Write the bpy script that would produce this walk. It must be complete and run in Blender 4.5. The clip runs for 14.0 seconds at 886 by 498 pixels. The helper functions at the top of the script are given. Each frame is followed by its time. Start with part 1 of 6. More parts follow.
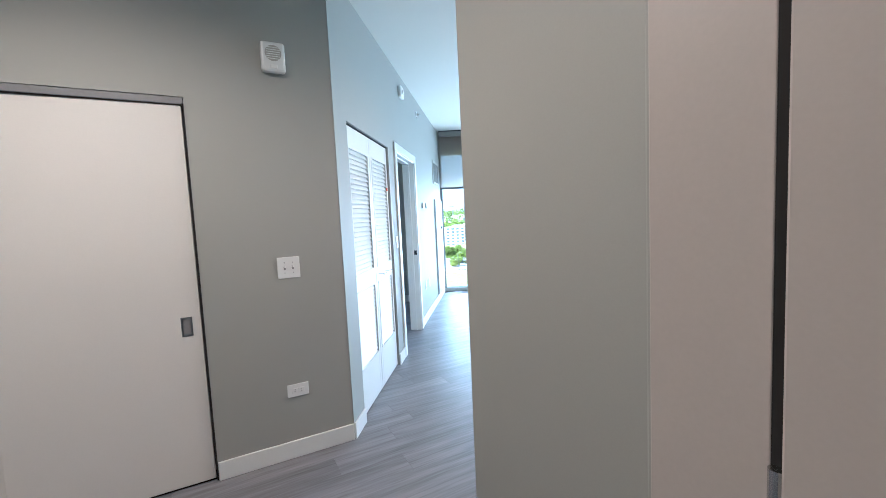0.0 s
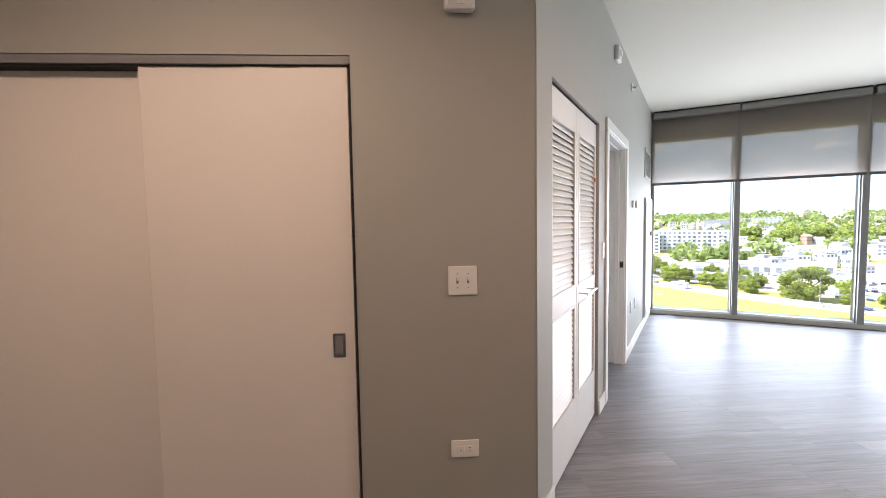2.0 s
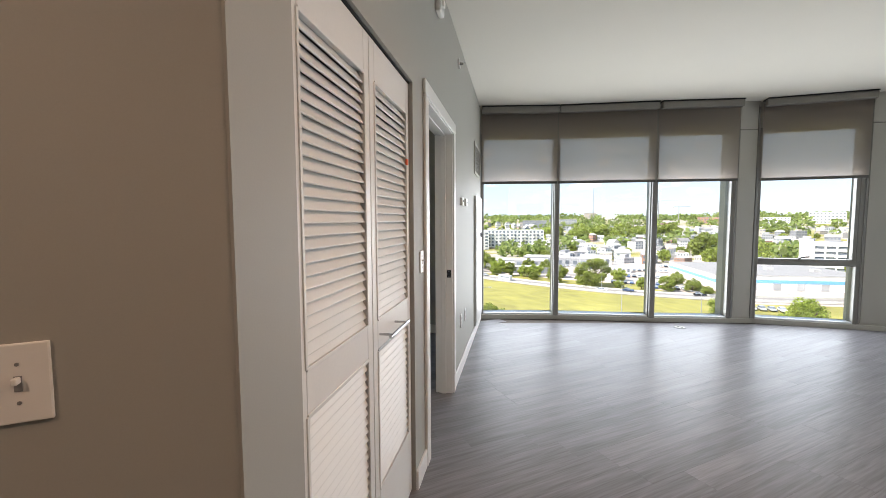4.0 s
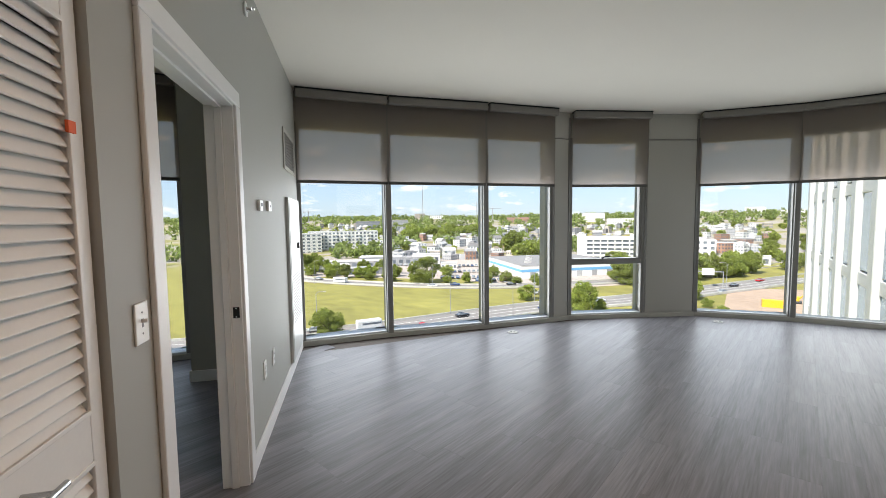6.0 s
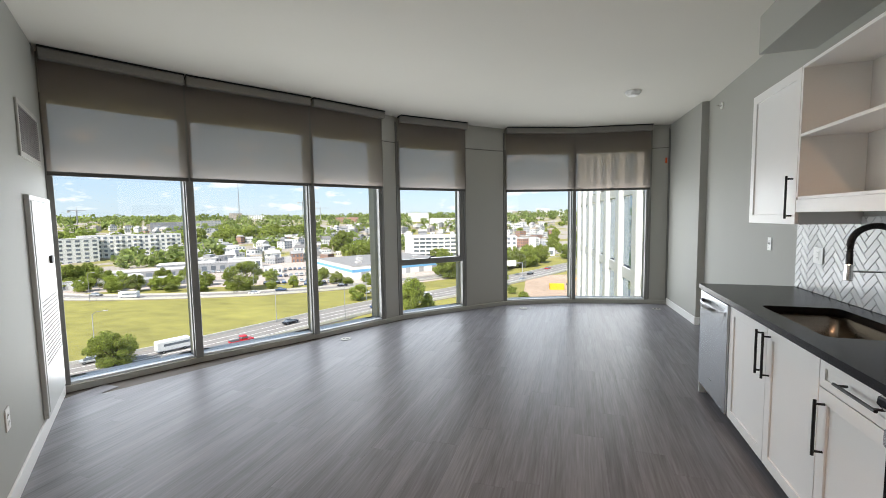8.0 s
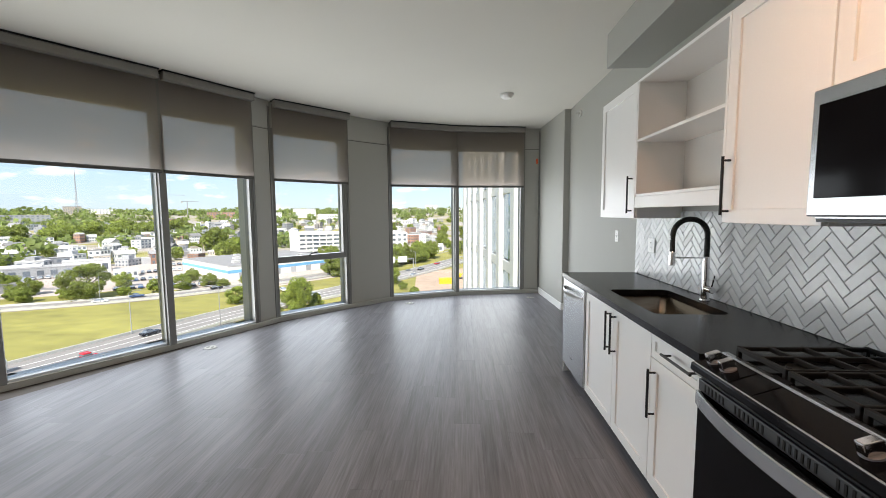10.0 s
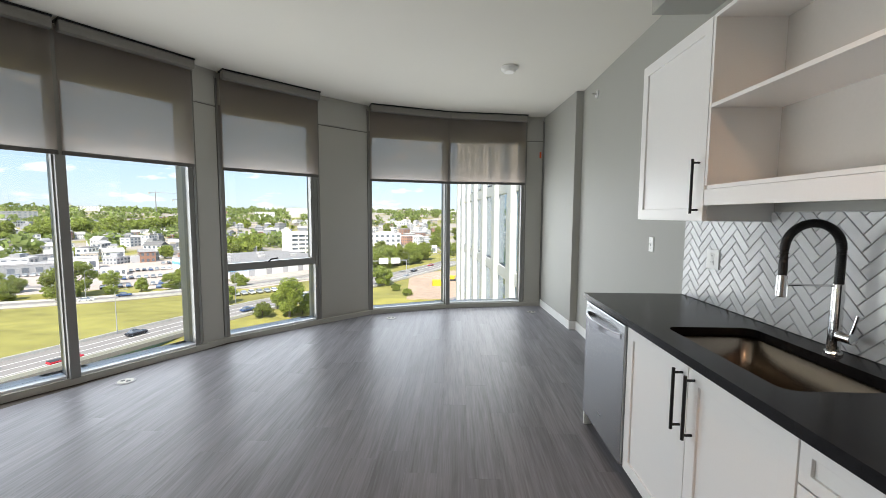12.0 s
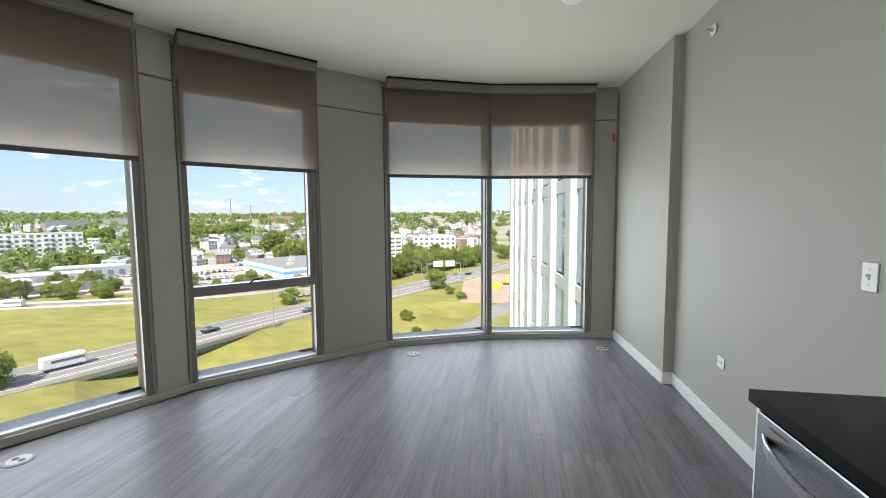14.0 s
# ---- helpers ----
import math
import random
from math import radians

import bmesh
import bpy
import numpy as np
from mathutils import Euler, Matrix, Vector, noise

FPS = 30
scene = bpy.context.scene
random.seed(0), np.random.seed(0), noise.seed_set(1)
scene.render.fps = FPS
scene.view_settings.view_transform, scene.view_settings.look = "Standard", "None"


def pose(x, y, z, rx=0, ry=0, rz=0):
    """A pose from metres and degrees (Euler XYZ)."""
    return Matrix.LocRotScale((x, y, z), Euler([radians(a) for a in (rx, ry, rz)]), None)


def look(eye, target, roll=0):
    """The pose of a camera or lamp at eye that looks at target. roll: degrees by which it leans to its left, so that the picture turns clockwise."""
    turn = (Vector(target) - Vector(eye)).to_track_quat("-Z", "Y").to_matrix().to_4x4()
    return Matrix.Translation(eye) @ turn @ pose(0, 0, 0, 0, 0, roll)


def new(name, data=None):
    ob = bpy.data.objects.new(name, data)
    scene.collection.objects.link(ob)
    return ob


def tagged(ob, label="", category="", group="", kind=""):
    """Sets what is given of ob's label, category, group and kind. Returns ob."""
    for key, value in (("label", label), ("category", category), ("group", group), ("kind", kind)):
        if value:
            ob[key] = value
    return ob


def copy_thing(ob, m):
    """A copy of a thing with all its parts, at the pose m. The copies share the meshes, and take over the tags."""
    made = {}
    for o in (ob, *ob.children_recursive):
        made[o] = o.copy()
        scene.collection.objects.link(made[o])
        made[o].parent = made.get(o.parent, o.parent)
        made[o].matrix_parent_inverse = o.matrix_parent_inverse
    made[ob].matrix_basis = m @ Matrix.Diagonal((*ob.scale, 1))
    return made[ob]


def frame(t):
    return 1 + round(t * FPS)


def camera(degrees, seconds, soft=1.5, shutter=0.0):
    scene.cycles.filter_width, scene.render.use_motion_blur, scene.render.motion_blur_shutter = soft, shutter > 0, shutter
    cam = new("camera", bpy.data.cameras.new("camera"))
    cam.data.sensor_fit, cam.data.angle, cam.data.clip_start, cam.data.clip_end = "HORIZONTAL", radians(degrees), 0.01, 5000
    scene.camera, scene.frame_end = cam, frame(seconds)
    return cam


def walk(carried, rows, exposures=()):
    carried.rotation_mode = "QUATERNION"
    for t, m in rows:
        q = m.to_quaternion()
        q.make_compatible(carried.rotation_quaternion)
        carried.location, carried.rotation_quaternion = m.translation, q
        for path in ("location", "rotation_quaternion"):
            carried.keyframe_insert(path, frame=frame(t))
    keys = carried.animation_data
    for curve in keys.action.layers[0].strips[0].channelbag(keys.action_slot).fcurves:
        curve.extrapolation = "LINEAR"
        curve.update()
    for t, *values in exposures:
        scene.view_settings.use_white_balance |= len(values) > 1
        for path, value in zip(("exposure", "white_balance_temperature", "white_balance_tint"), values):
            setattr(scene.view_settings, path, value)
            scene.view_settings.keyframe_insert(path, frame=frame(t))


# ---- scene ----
cam = camera(95.0, 14.0, soft=0.8)
PATH = [
    (0, (0.748, -5.14, 1.406), (-1.006, -4.193, 1.246), -2.7),
    (0.5, (0.635, -5.107, 1.382), (-1.271, -4.523, 1.227), -2.3),
    (1, (0.425, -5.097, 1.381), (-1.546, -4.792, 1.241), -1.7),
    (1.5, (0.197, -5.08, 1.381), (-1.793, -4.929, 1.251), -1.3),
    (2, (-0.056, -5.0, 1.391), (-2.049, -4.88, 1.269), -1.0),
    (2.5, (-0.3, -4.904, 1.386), (-2.282, -4.672, 1.263), -0.9),
    (3, (-0.558, -4.805, 1.386), (-2.507, -4.378, 1.257), -0.8),
    (3.5, (-0.763, -4.66, 1.368), (-2.651, -4.014, 1.233), -0.5),
    (3.7, (-0.838, -4.581, 1.377), (-2.695, -3.851, 1.241), -0.4),
    (5.8, (-1.503, -3.948, 1.45), (-2.897, -2.521, 1.306), -0.4),
    (6, (-1.559, -3.922, 1.456), (-2.889, -2.435, 1.315), -0.7),
    (6.5, (-1.631, -3.853, 1.483), (-2.795, -2.234, 1.329), -0.8),
    (7, (-1.625, -3.822, 1.477), (-2.619, -2.093, 1.327), -0.9),
    (7.5, (-1.629, -3.817, 1.474), (-2.435, -1.993, 1.327), -0.9),
    (8, (-1.626, -3.818, 1.488), (-2.246, -1.923, 1.335), -0.9),
    (8.5, (-1.614, -3.827, 1.486), (-2.059, -1.883, 1.328), -0.9),
    (9, (-1.644, -3.838, 1.468), (-1.92, -1.864, 1.304), -0.8),
    (9.2, (-1.612, -3.827, 1.474), (-1.844, -1.848, 1.301), -0.8),
    (11.3, (-1.54, -3.199, 1.435), (-1.542, -1.207, 1.26), 0.2),
    (11.5, (-1.55, -3.069, 1.435), (-1.566, -1.076, 1.263), 0.2),
    (12, (-1.521, -2.752, 1.438), (-1.587, -0.76, 1.269), 0.3),
    (12.5, (-1.488, -2.428, 1.444), (-1.607, -0.437, 1.288), 0.1),
    (13, (-1.451, -2.075, 1.444), (-1.644, -0.09, 1.287), -0.0),
    (13.5, (-1.439, -1.724, 1.445), (-1.701, 0.253, 1.286), -0.2),
    (14, (-1.388, -1.378, 1.46), (-1.722, 0.588, 1.304), -0.4),
]
walk(cam, [(t, look(eye, target, roll)) for t, eye, target, roll in PATH],
     [(0, 2.72, 4520, -3), (0.5, 2.66, 4520, -3), (1.0, 2.53, 4620, -2), (1.5, 2.38, 5250, 7), (2.0, 2.2, 6100, 13), (2.5, 1.97, 6500, 14), (3.0, 1.84, 6500, 13), (3.5, 1.74, 6500, 12), (5.8, 1.15, 6500, 10), (7.5, 1.14, 6500, 10), (9.0, 1.2, 6500, 10), (11.5, 1.26, 6500, 10), (14, 1.15, 6500, 10)])

# ---- world, sun, exposure ----
SUN_DIR = Vector((-0.10, -0.96, 1.05)).normalized()
world = bpy.data.worlds.new("sky_world")
scene.world = world
world.use_nodes = True
_wn, _wl = world.node_tree.nodes, world.node_tree.links
_bg = _wn["Background"]
_sky = _wn.new("ShaderNodeTexSky")
_sky.sky_type = "NISHITA"
_sky.sun_disc = False
_sky.sun_elevation = math.asin(SUN_DIR.z)
_sky.sun_rotation = math.atan2(SUN_DIR.x, SUN_DIR.y)
_sky.air_density, _sky.dust_density, _sky.ozone_density = 1.0, 0.3, 2.0
# small fair-weather clouds in the sky
_tc = _wn.new("ShaderNodeTexCoord")
_mp = _wn.new("ShaderNodeMapping")
_mp.inputs["Scale"].default_value = (1, 1, 3.2)
_cn = _wn.new("ShaderNodeTexNoise")
_cn.inputs["Scale"].default_value, _cn.inputs["Detail"].default_value, _cn.inputs["Roughness"].default_value = 15.0, 6.0, 0.55
_cr = _wn.new("ShaderNodeValToRGB")
_cr.color_ramp.elements[0].position, _cr.color_ramp.elements[1].position = 0.57, 0.68
_cm = _wn.new("ShaderNodeMix")
_cm.data_type = "RGBA"
_cm.inputs["B"].default_value = (9.0, 9.1, 9.3, 1)
_wl.new(_tc.outputs["Generated"], _mp.inputs["Vector"])
_wl.new(_mp.outputs[0], _cn.inputs["Vector"])
_wl.new(_cn.outputs[0], _cr.inputs[0])
_wl.new(_cr.outputs[0], _cm.inputs["Factor"])
# thin summer haze over the blue
_hz = _wn.new("ShaderNodeMix")
_hz.data_type = "RGBA"
_hz.inputs["Factor"].default_value = 0.6
_hz.inputs["B"].default_value = (5.0, 6.6, 8.8, 1)
_wl.new(_sky.outputs[0], _hz.inputs["A"])
_wl.new(_hz.outputs["Result"], _cm.inputs["A"])
_wl.new(_cm.outputs["Result"], _bg.inputs[0])
_bg.inputs[1].default_value = 0.063

_sun = new("sun", bpy.data.lights.new("sun", "SUN"))
_sun.data.energy, _sun.data.angle, _sun.data.color = 3.9, radians(0.5), (1.0, 0.95, 0.86)
_sun.matrix_world = look(SUN_DIR * 50, (0, 0, 0))


SKYLIGHT = 0.43
LAMP_ENTRY, LAMP_KITCHEN = 33.0, 39.0     # warm ceiling lamps, watts


# ---- materials ----
def mat(name, color, rough=0.5, metal=0.0, var=0.08, scale=4.0, fine=60.0, bump=0.1, stretch=(1, 1, 1), rand=0.0, spec=0.5, island=0.0):
    """A procedural surface: base colour varied at two scales, fine relief, optional variation from piece to piece."""
    m = bpy.data.materials.new(name)
    m.use_nodes = True
    n, l = m.node_tree.nodes, m.node_tree.links
    b = n["Principled BSDF"]
    b.inputs["Roughness"].default_value, b.inputs["Metallic"].default_value = rough, metal
    b.inputs["Specular IOR Level"].default_value = spec
    tc, mp = n.new("ShaderNodeTexCoord"), n.new("ShaderNodeMapping")
    mp.inputs["Scale"].default_value = stretch
    l.new(tc.outputs["Object"], mp.inputs["Vector"])
    n1, n2 = n.new("ShaderNodeTexNoise"), n.new("ShaderNodeTexNoise")
    n1.inputs["Scale"].default_value, n1.inputs["Detail"].default_value = scale, 4
    n2.inputs["Scale"].default_value, n2.inputs["Detail"].default_value = fine, 3
    for q in (n1, n2):
        l.new(mp.outputs[0], q.inputs["Vector"])
    add = n.new("ShaderNodeMath")
    add.operation = "ADD"
    l.new(n1.outputs[0], add.inputs[0])
    l.new(n2.outputs[0], add.inputs[1])
    rng = n.new("ShaderNodeMapRange")
    rng.inputs["From Min"].default_value, rng.inputs["From Max"].default_value = 0.6, 1.4
    rng.inputs["To Min"].default_value, rng.inputs["To Max"].default_value = 1 - var, 1 + var
    l.new(add.outputs[0], rng.inputs["Value"])
    value = rng.outputs[0]
    for amount, node_type, out in ((rand, "ShaderNodeObjectInfo", "Random"), (island, "ShaderNodeNewGeometry", "Random Per Island")):
        if amount:
            oi = n.new(node_type)
            r2 = n.new("ShaderNodeMapRange")
            r2.inputs["To Min"].default_value, r2.inputs["To Max"].default_value = 1 - amount, 1 + amount
            l.new(oi.outputs[out], r2.inputs["Value"])
            mul = n.new("ShaderNodeMath")
            mul.operation = "MULTIPLY"
            l.new(value, mul.inputs[0])
            l.new(r2.outputs[0], mul.inputs[1])
            value = mul.outputs[0]
    sc = n.new("ShaderNodeVectorMath")
    sc.operation = "SCALE"
    sc.inputs[0].default_value = color
    l.new(value, sc.inputs["Scale"])
    l.new(sc.outputs[0], b.inputs["Base Color"])
    if bump:
        bp = n.new("ShaderNodeBump")
        bp.inputs["Strength"].default_value, bp.inputs["Distance"].default_value = bump, 0.002
        l.new(n2.outputs[0], bp.inputs["Height"])
        l.new(bp.outputs[0], b.inputs["Normal"])
    return m


def glass_mat(name, color=(1, 1, 1), rough=0.0):
    m = bpy.data.materials.new(name)
    m.use_nodes = True
    b = m.node_tree.nodes["Principled BSDF"]
    b.inputs["Base Color"].default_value = (*color, 1)
    b.inputs["Roughness"].default_value, b.inputs["IOR"].default_value = rough, 1.45
    b.inputs["Transmission Weight"].default_value = 1.0
    return m


def shade_mat():
    """Woven solar-screen fabric: mostly opaque threads, small open gaps, some light glowing through."""
    m = bpy.data.materials.new("screen_fabric")
    m.use_nodes = True
    n, l = m.node_tree.nodes, m.node_tree.links
    out = n["Material Output"]
    b = n["Principled BSDF"]
    b.inputs["Base Color"].default_value, b.inputs["Roughness"].default_value = (0.265, 0.256, 0.238, 1), 0.9
    tr, tp = n.new("ShaderNodeBsdfTranslucent"), n.new("ShaderNodeBsdfTransparent")
    tr.inputs[0].default_value = (0.70, 0.635, 0.605, 1)
    tp.inputs[0].default_value = (0.99, 0.92, 0.86, 1)
    m1, m2 = n.new("ShaderNodeMixShader"), n.new("ShaderNodeMixShader")
    m1.inputs[0].default_value, m2.inputs[0].default_value = 0.48, 0.38
    tc, w = n.new("ShaderNodeTexCoord"), n.new("ShaderNodeTexNoise")
    w.inputs["Scale"].default_value = 220
    bp = n.new("ShaderNodeBump")
    bp.inputs["Strength"].default_value, bp.inputs["Distance"].default_value = 0.15, 0.001
    l.new(tc.outputs["Object"], w.inputs["Vector"])
    l.new(w.outputs[0], bp.inputs["Height"])
    l.new(bp.outputs[0], b.inputs["Normal"])
    l.new(b.outputs[0], m1.inputs[1])
    l.new(tr.outputs[0], m1.inputs[2])
    l.new(m1.outputs[0], m2.inputs[1])
    l.new(tp.outputs[0], m2.inputs[2])
    l.new(m2.outputs[0], out.inputs[0])
    return m


def floor_mat():
    """Grey-brown vinyl plank: long grain streaks along each board, a tone of its own for each board."""
    m = mat("plank_vinyl", (0.196, 0.193, 0.210), rough=0.39, var=0.36, scale=1.5, fine=8.0, bump=0.08, stretch=(11, 0.5, 1), rand=0.10, spec=0.19)
    n, l = m.node_tree.nodes, m.node_tree.links
    mp = [q for q in n if q.type == "MAPPING"][0]
    oi = n.new("ShaderNodeObjectInfo")
    vm = n.new("ShaderNodeVectorMath")
    vm.operation = "SCALE"
    vm.inputs[0].default_value = (37, 53, 11)
    l.new(oi.outputs["Random"], vm.inputs["Scale"])
    l.new(vm.outputs[0], mp.inputs["Location"])
    return m


WALL = mat("wall_paint", (0.38, 0.38, 0.348), rough=0.62, var=0.025, scale=1.2, fine=240, bump=0.06)
WHITE = mat("trim_paint", (0.78, 0.78, 0.76), rough=0.4, var=0.02, scale=3, fine=120, bump=0.04)
CEIL = mat("ceiling_paint", (0.69, 0.665, 0.60), rough=0.85, var=0.02, scale=1.5, fine=260, bump=0.08)
DOORW = mat("sliding_door_paint", (0.75, 0.72, 0.68), rough=0.45, var=0.02, scale=2, fine=150, bump=0.03)
ENTRYD = mat("entry_door_paint", (0.50, 0.45, 0.41), rough=0.5, var=0.03, scale=1.5, fine=150, bump=0.03)
FLOOR = floor_mat()
SUBFLOOR = mat("underlay", (0.10, 0.085, 0.075), rough=0.8)
ALU = mat("window_aluminium", (0.24, 0.24, 0.23), rough=0.42, metal=0.25, var=0.04, scale=2, fine=90, bump=0.03)
PANELG = mat("pier_panel_paint", (0.40, 0.395, 0.36), rough=0.5, var=0.03, scale=1.3, fine=180, bump=0.05)
GLASS = glass_mat("window_glass", (0.97, 0.99, 0.985))
FABRIC = shade_mat()
JOINT = mat("panel_joint", (0.17, 0.165, 0.15), rough=0.7)
SILL = mat("sill_aluminium", (0.60, 0.62, 0.64), rough=0.4, metal=0.2, var=0.04, scale=2, fine=90, bump=0.03)
HEM = mat("shade_hem", (0.10, 0.095, 0.09), rough=0.6)
CASSETTE = mat("shade_fascia", (0.235, 0.225, 0.205), rough=0.5, metal=0.2)
CAB = mat("cabinet_lacquer", (0.85, 0.84, 0.82), rough=0.33, var=0.015, scale=2, fine=140, bump=0.02)
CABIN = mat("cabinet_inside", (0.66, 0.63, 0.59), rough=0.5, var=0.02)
BLACK = mat("black_metal", (0.012, 0.012, 0.013), rough=0.42, metal=0.3, var=0.05)
RUBBER = mat("black_rubber", (0.012, 0.012, 0.012), rough=0.55, var=0.1)
STEEL = mat("brushed_steel", (0.52, 0.53, 0.54), rough=0.27, metal=1.0, var=0.05, scale=3, fine=120, bump=0.03, stretch=(1, 1, 14))
SINKST = mat("sink_steel", (0.33, 0.285, 0.235), rough=0.27, metal=1.0, var=0.06, stretch=(1, 12, 1))
CHROME = mat("chrome", (0.72, 0.72, 0.73), rough=0.12, metal=1.0, var=0.02)
COUNTER = mat("black_quartz", (0.009, 0.009, 0.010), rough=0.24, var=0.35, scale=30, fine=300, bump=0.0, spec=0.16)
TILE = mat("glazed_tile", (0.66, 0.665, 0.67), rough=0.14, var=0.05, scale=9, fine=30, bump=0.25, rand=0.10)
GROUT = mat("grout", (0.58, 0.58, 0.57), rough=0.9)
OVENGL = mat("oven_black_glass", (0.005, 0.005, 0.006), rough=0.1, var=0.05, bump=0, spec=0.08)
IRON = mat("cast_iron", (0.010, 0.010, 0.010), rough=0.6, var=0.15, bump=0.2, spec=0.25)
PLASTIC = mat("white_plastic", (0.80, 0.80, 0.78), rough=0.35, var=0.01, bump=0)
DARKP = mat("dark_plastic", (0.04, 0.04, 0.042), rough=0.5)
GREYP = mat("grey_plastic", (0.22, 0.22, 0.23), rough=0.5)
ORANGE = mat("orange_tag", (0.75, 0.12, 0.03), rough=0.6)
DARK = mat("dark_gap", (0.015, 0.014, 0.013), rough=0.9)
VENTM = mat("vent_grey", (0.42, 0.41, 0.37), rough=0.5)
VENTB = mat("vent_blade", (0.17, 0.16, 0.14), rough=0.6)
PANELW = mat("access_panel_enamel", (0.58, 0.59, 0.57), rough=0.4, var=0.02, scale=2, fine=140, bump=0.03)
VENTD = mat("vent_mesh", (0.10, 0.10, 0.095), rough=0.7)
PULL = mat("pull_satin", (0.25, 0.27, 0.30), rough=0.3, metal=0.9)
lamp_on = bpy.data.materials.new("lamp_diffuser")
lamp_on.use_nodes = True
lamp_on.node_tree.nodes["Principled BSDF"].inputs["Emission Color"].default_value = (1.0, 0.80, 0.62, 1)
lamp_on.node_tree.nodes["Principled BSDF"].inputs["Emission Strength"].default_value = 6.0
lens_off = mat("lamp_lens", (0.82, 0.81, 0.78), rough=0.35, bump=0)
# outdoors


def meadow_mat():
    """Dry meadow near by; beyond the lots the hillside ground turns to a patchwork of streets, yards and grass."""
    m = mat("meadow", (0.24, 0.217, 0.052), rough=0.95, var=0.34, scale=0.03, fine=0.16, bump=0, stretch=(1, 1.8, 1))
    n, l = m.node_tree.nodes, m.node_tree.links
    b = n["Principled BSDF"]
    geo, ln, rg_ = n.new("ShaderNodeNewGeometry"), n.new("ShaderNodeVectorMath"), n.new("ShaderNodeMapRange")
    ln.operation = "LENGTH"
    l.new(geo.outputs["Position"], ln.inputs[0])
    rg_.inputs["From Min"].default_value, rg_.inputs["From Max"].default_value = 322, 345
    l.new(ln.outputs["Value"], rg_.inputs["Value"])
    nz, cr = n.new("ShaderNodeTexNoise"), n.new("ShaderNodeMapRange")
    nz.inputs["Scale"].default_value, nz.inputs["Detail"].default_value = 0.03, 3
    cr.inputs["From Min"].default_value, cr.inputs["From Max"].default_value = 0.42, 0.52
    l.new(geo.outputs["Position"], nz.inputs["Vector"])
    l.new(nz.outputs[0], cr.inputs["Value"])
    mu, mx = n.new("ShaderNodeMath"), n.new("ShaderNodeMix")
    mu.operation, mx.data_type = "MULTIPLY", "RGBA"
    l.new(rg_.outputs[0], mu.inputs[0])
    l.new(cr.outputs[0], mu.inputs[1])
    l.new(mu.outputs[0], mx.inputs["Factor"])
    l.new(b.inputs["Base Color"].links[0].from_socket, mx.inputs["A"])
    mx.inputs["B"].default_value = (0.33, 0.29, 0.26, 1)
    l.new(mx.outputs["Result"], b.inputs["Base Color"])
    return m


GRASS = meadow_mat()
ASPH = mat("asphalt", (0.235, 0.215, 0.205), rough=0.9, var=0.12, scale=0.05, fine=1.5, bump=0)
CONC = mat("concrete", (0.50, 0.48, 0.44), rough=0.9, var=0.12, scale=0.1, fine=1.0, bump=0)
LINE = mat("road_paint", (0.75, 0.74, 0.70), rough=0.8)
DIRT = mat("bare_earth", (0.41, 0.30, 0.225), rough=0.95, var=0.18, scale=0.04, fine=0.4, bump=0)
LOT = mat("lot_paving", (0.43, 0.36, 0.32), rough=0.95, var=0.15, scale=0.05, fine=0.5, bump=0)


def leaf_mat(name, color, scale):
    """Leaves that also let the sun glow through."""
    m = mat(name, color, rough=0.8, var=0.3, scale=scale, fine=scale * 6, bump=0, rand=0.22, island=0.4)
    n, l = m.node_tree.nodes, m.node_tree.links
    b = n["Principled BSDF"]
    tr, mx = n.new("ShaderNodeBsdfTranslucent"), n.new("ShaderNodeMixShader")
    mx.inputs[0].default_value = 0.6
    l.new(b.inputs["Base Color"].links[0].from_socket, tr.inputs[0])
    l.new(b.outputs[0], mx.inputs[1])
    l.new(tr.outputs[0], mx.inputs[2])
    l.new(mx.outputs[0], n["Material Output"].inputs[0])
    return m


LEAF = leaf_mat("leaves", (0.32, 0.37, 0.085), 0.6)
LEAFD = leaf_mat("woods_leaves", (0.23, 0.28, 0.085), 0.03)
BARK = mat("bark", (0.12, 0.09, 0.065), rough=0.95)
FACW = mat("white_render", (0.72, 0.71, 0.69), rough=0.8, var=0.06, scale=0.2, fine=2, bump=0, rand=0.14)
FACG = mat("grey_siding", (0.33, 0.33, 0.34), rough=0.8, var=0.06, scale=0.2, fine=2, bump=0, rand=0.35)
FACT = mat("beige_siding", (0.44, 0.38, 0.31), rough=0.8, var=0.06, scale=0.2, fine=2, bump=0, rand=0.25)
FACB = mat("brick_facade", (0.36, 0.20, 0.14), rough=0.9, var=0.12, scale=0.3, fine=4, bump=0, rand=0.25)
ROOFG = mat("roofing", (0.26, 0.25, 0.25), rough=0.9, var=0.1, scale=0.2, fine=2, bump=0, rand=0.4)
ROOFW = mat("white_membrane", (0.48, 0.46, 0.45), rough=0.8, var=0.08, scale=0.1, fine=1, bump=0, rand=0.12)
WIN = mat("far_window", (0.16, 0.18, 0.21), rough=0.12, var=0.2, scale=0.3, rand=0.3)
BLUE = mat("blue_cladding", (0.16, 0.40, 0.66), rough=0.6, var=0.06)
TOWERW = mat("tower_cladding", (0.56, 0.56, 0.57), rough=0.5, var=0.03, scale=0.5, fine=6, bump=0)
TOWERG = mat("tower_glass", (0.15, 0.25, 0.34), rough=0.05, metal=0.35, var=0.1, scale=0.2, bump=0)
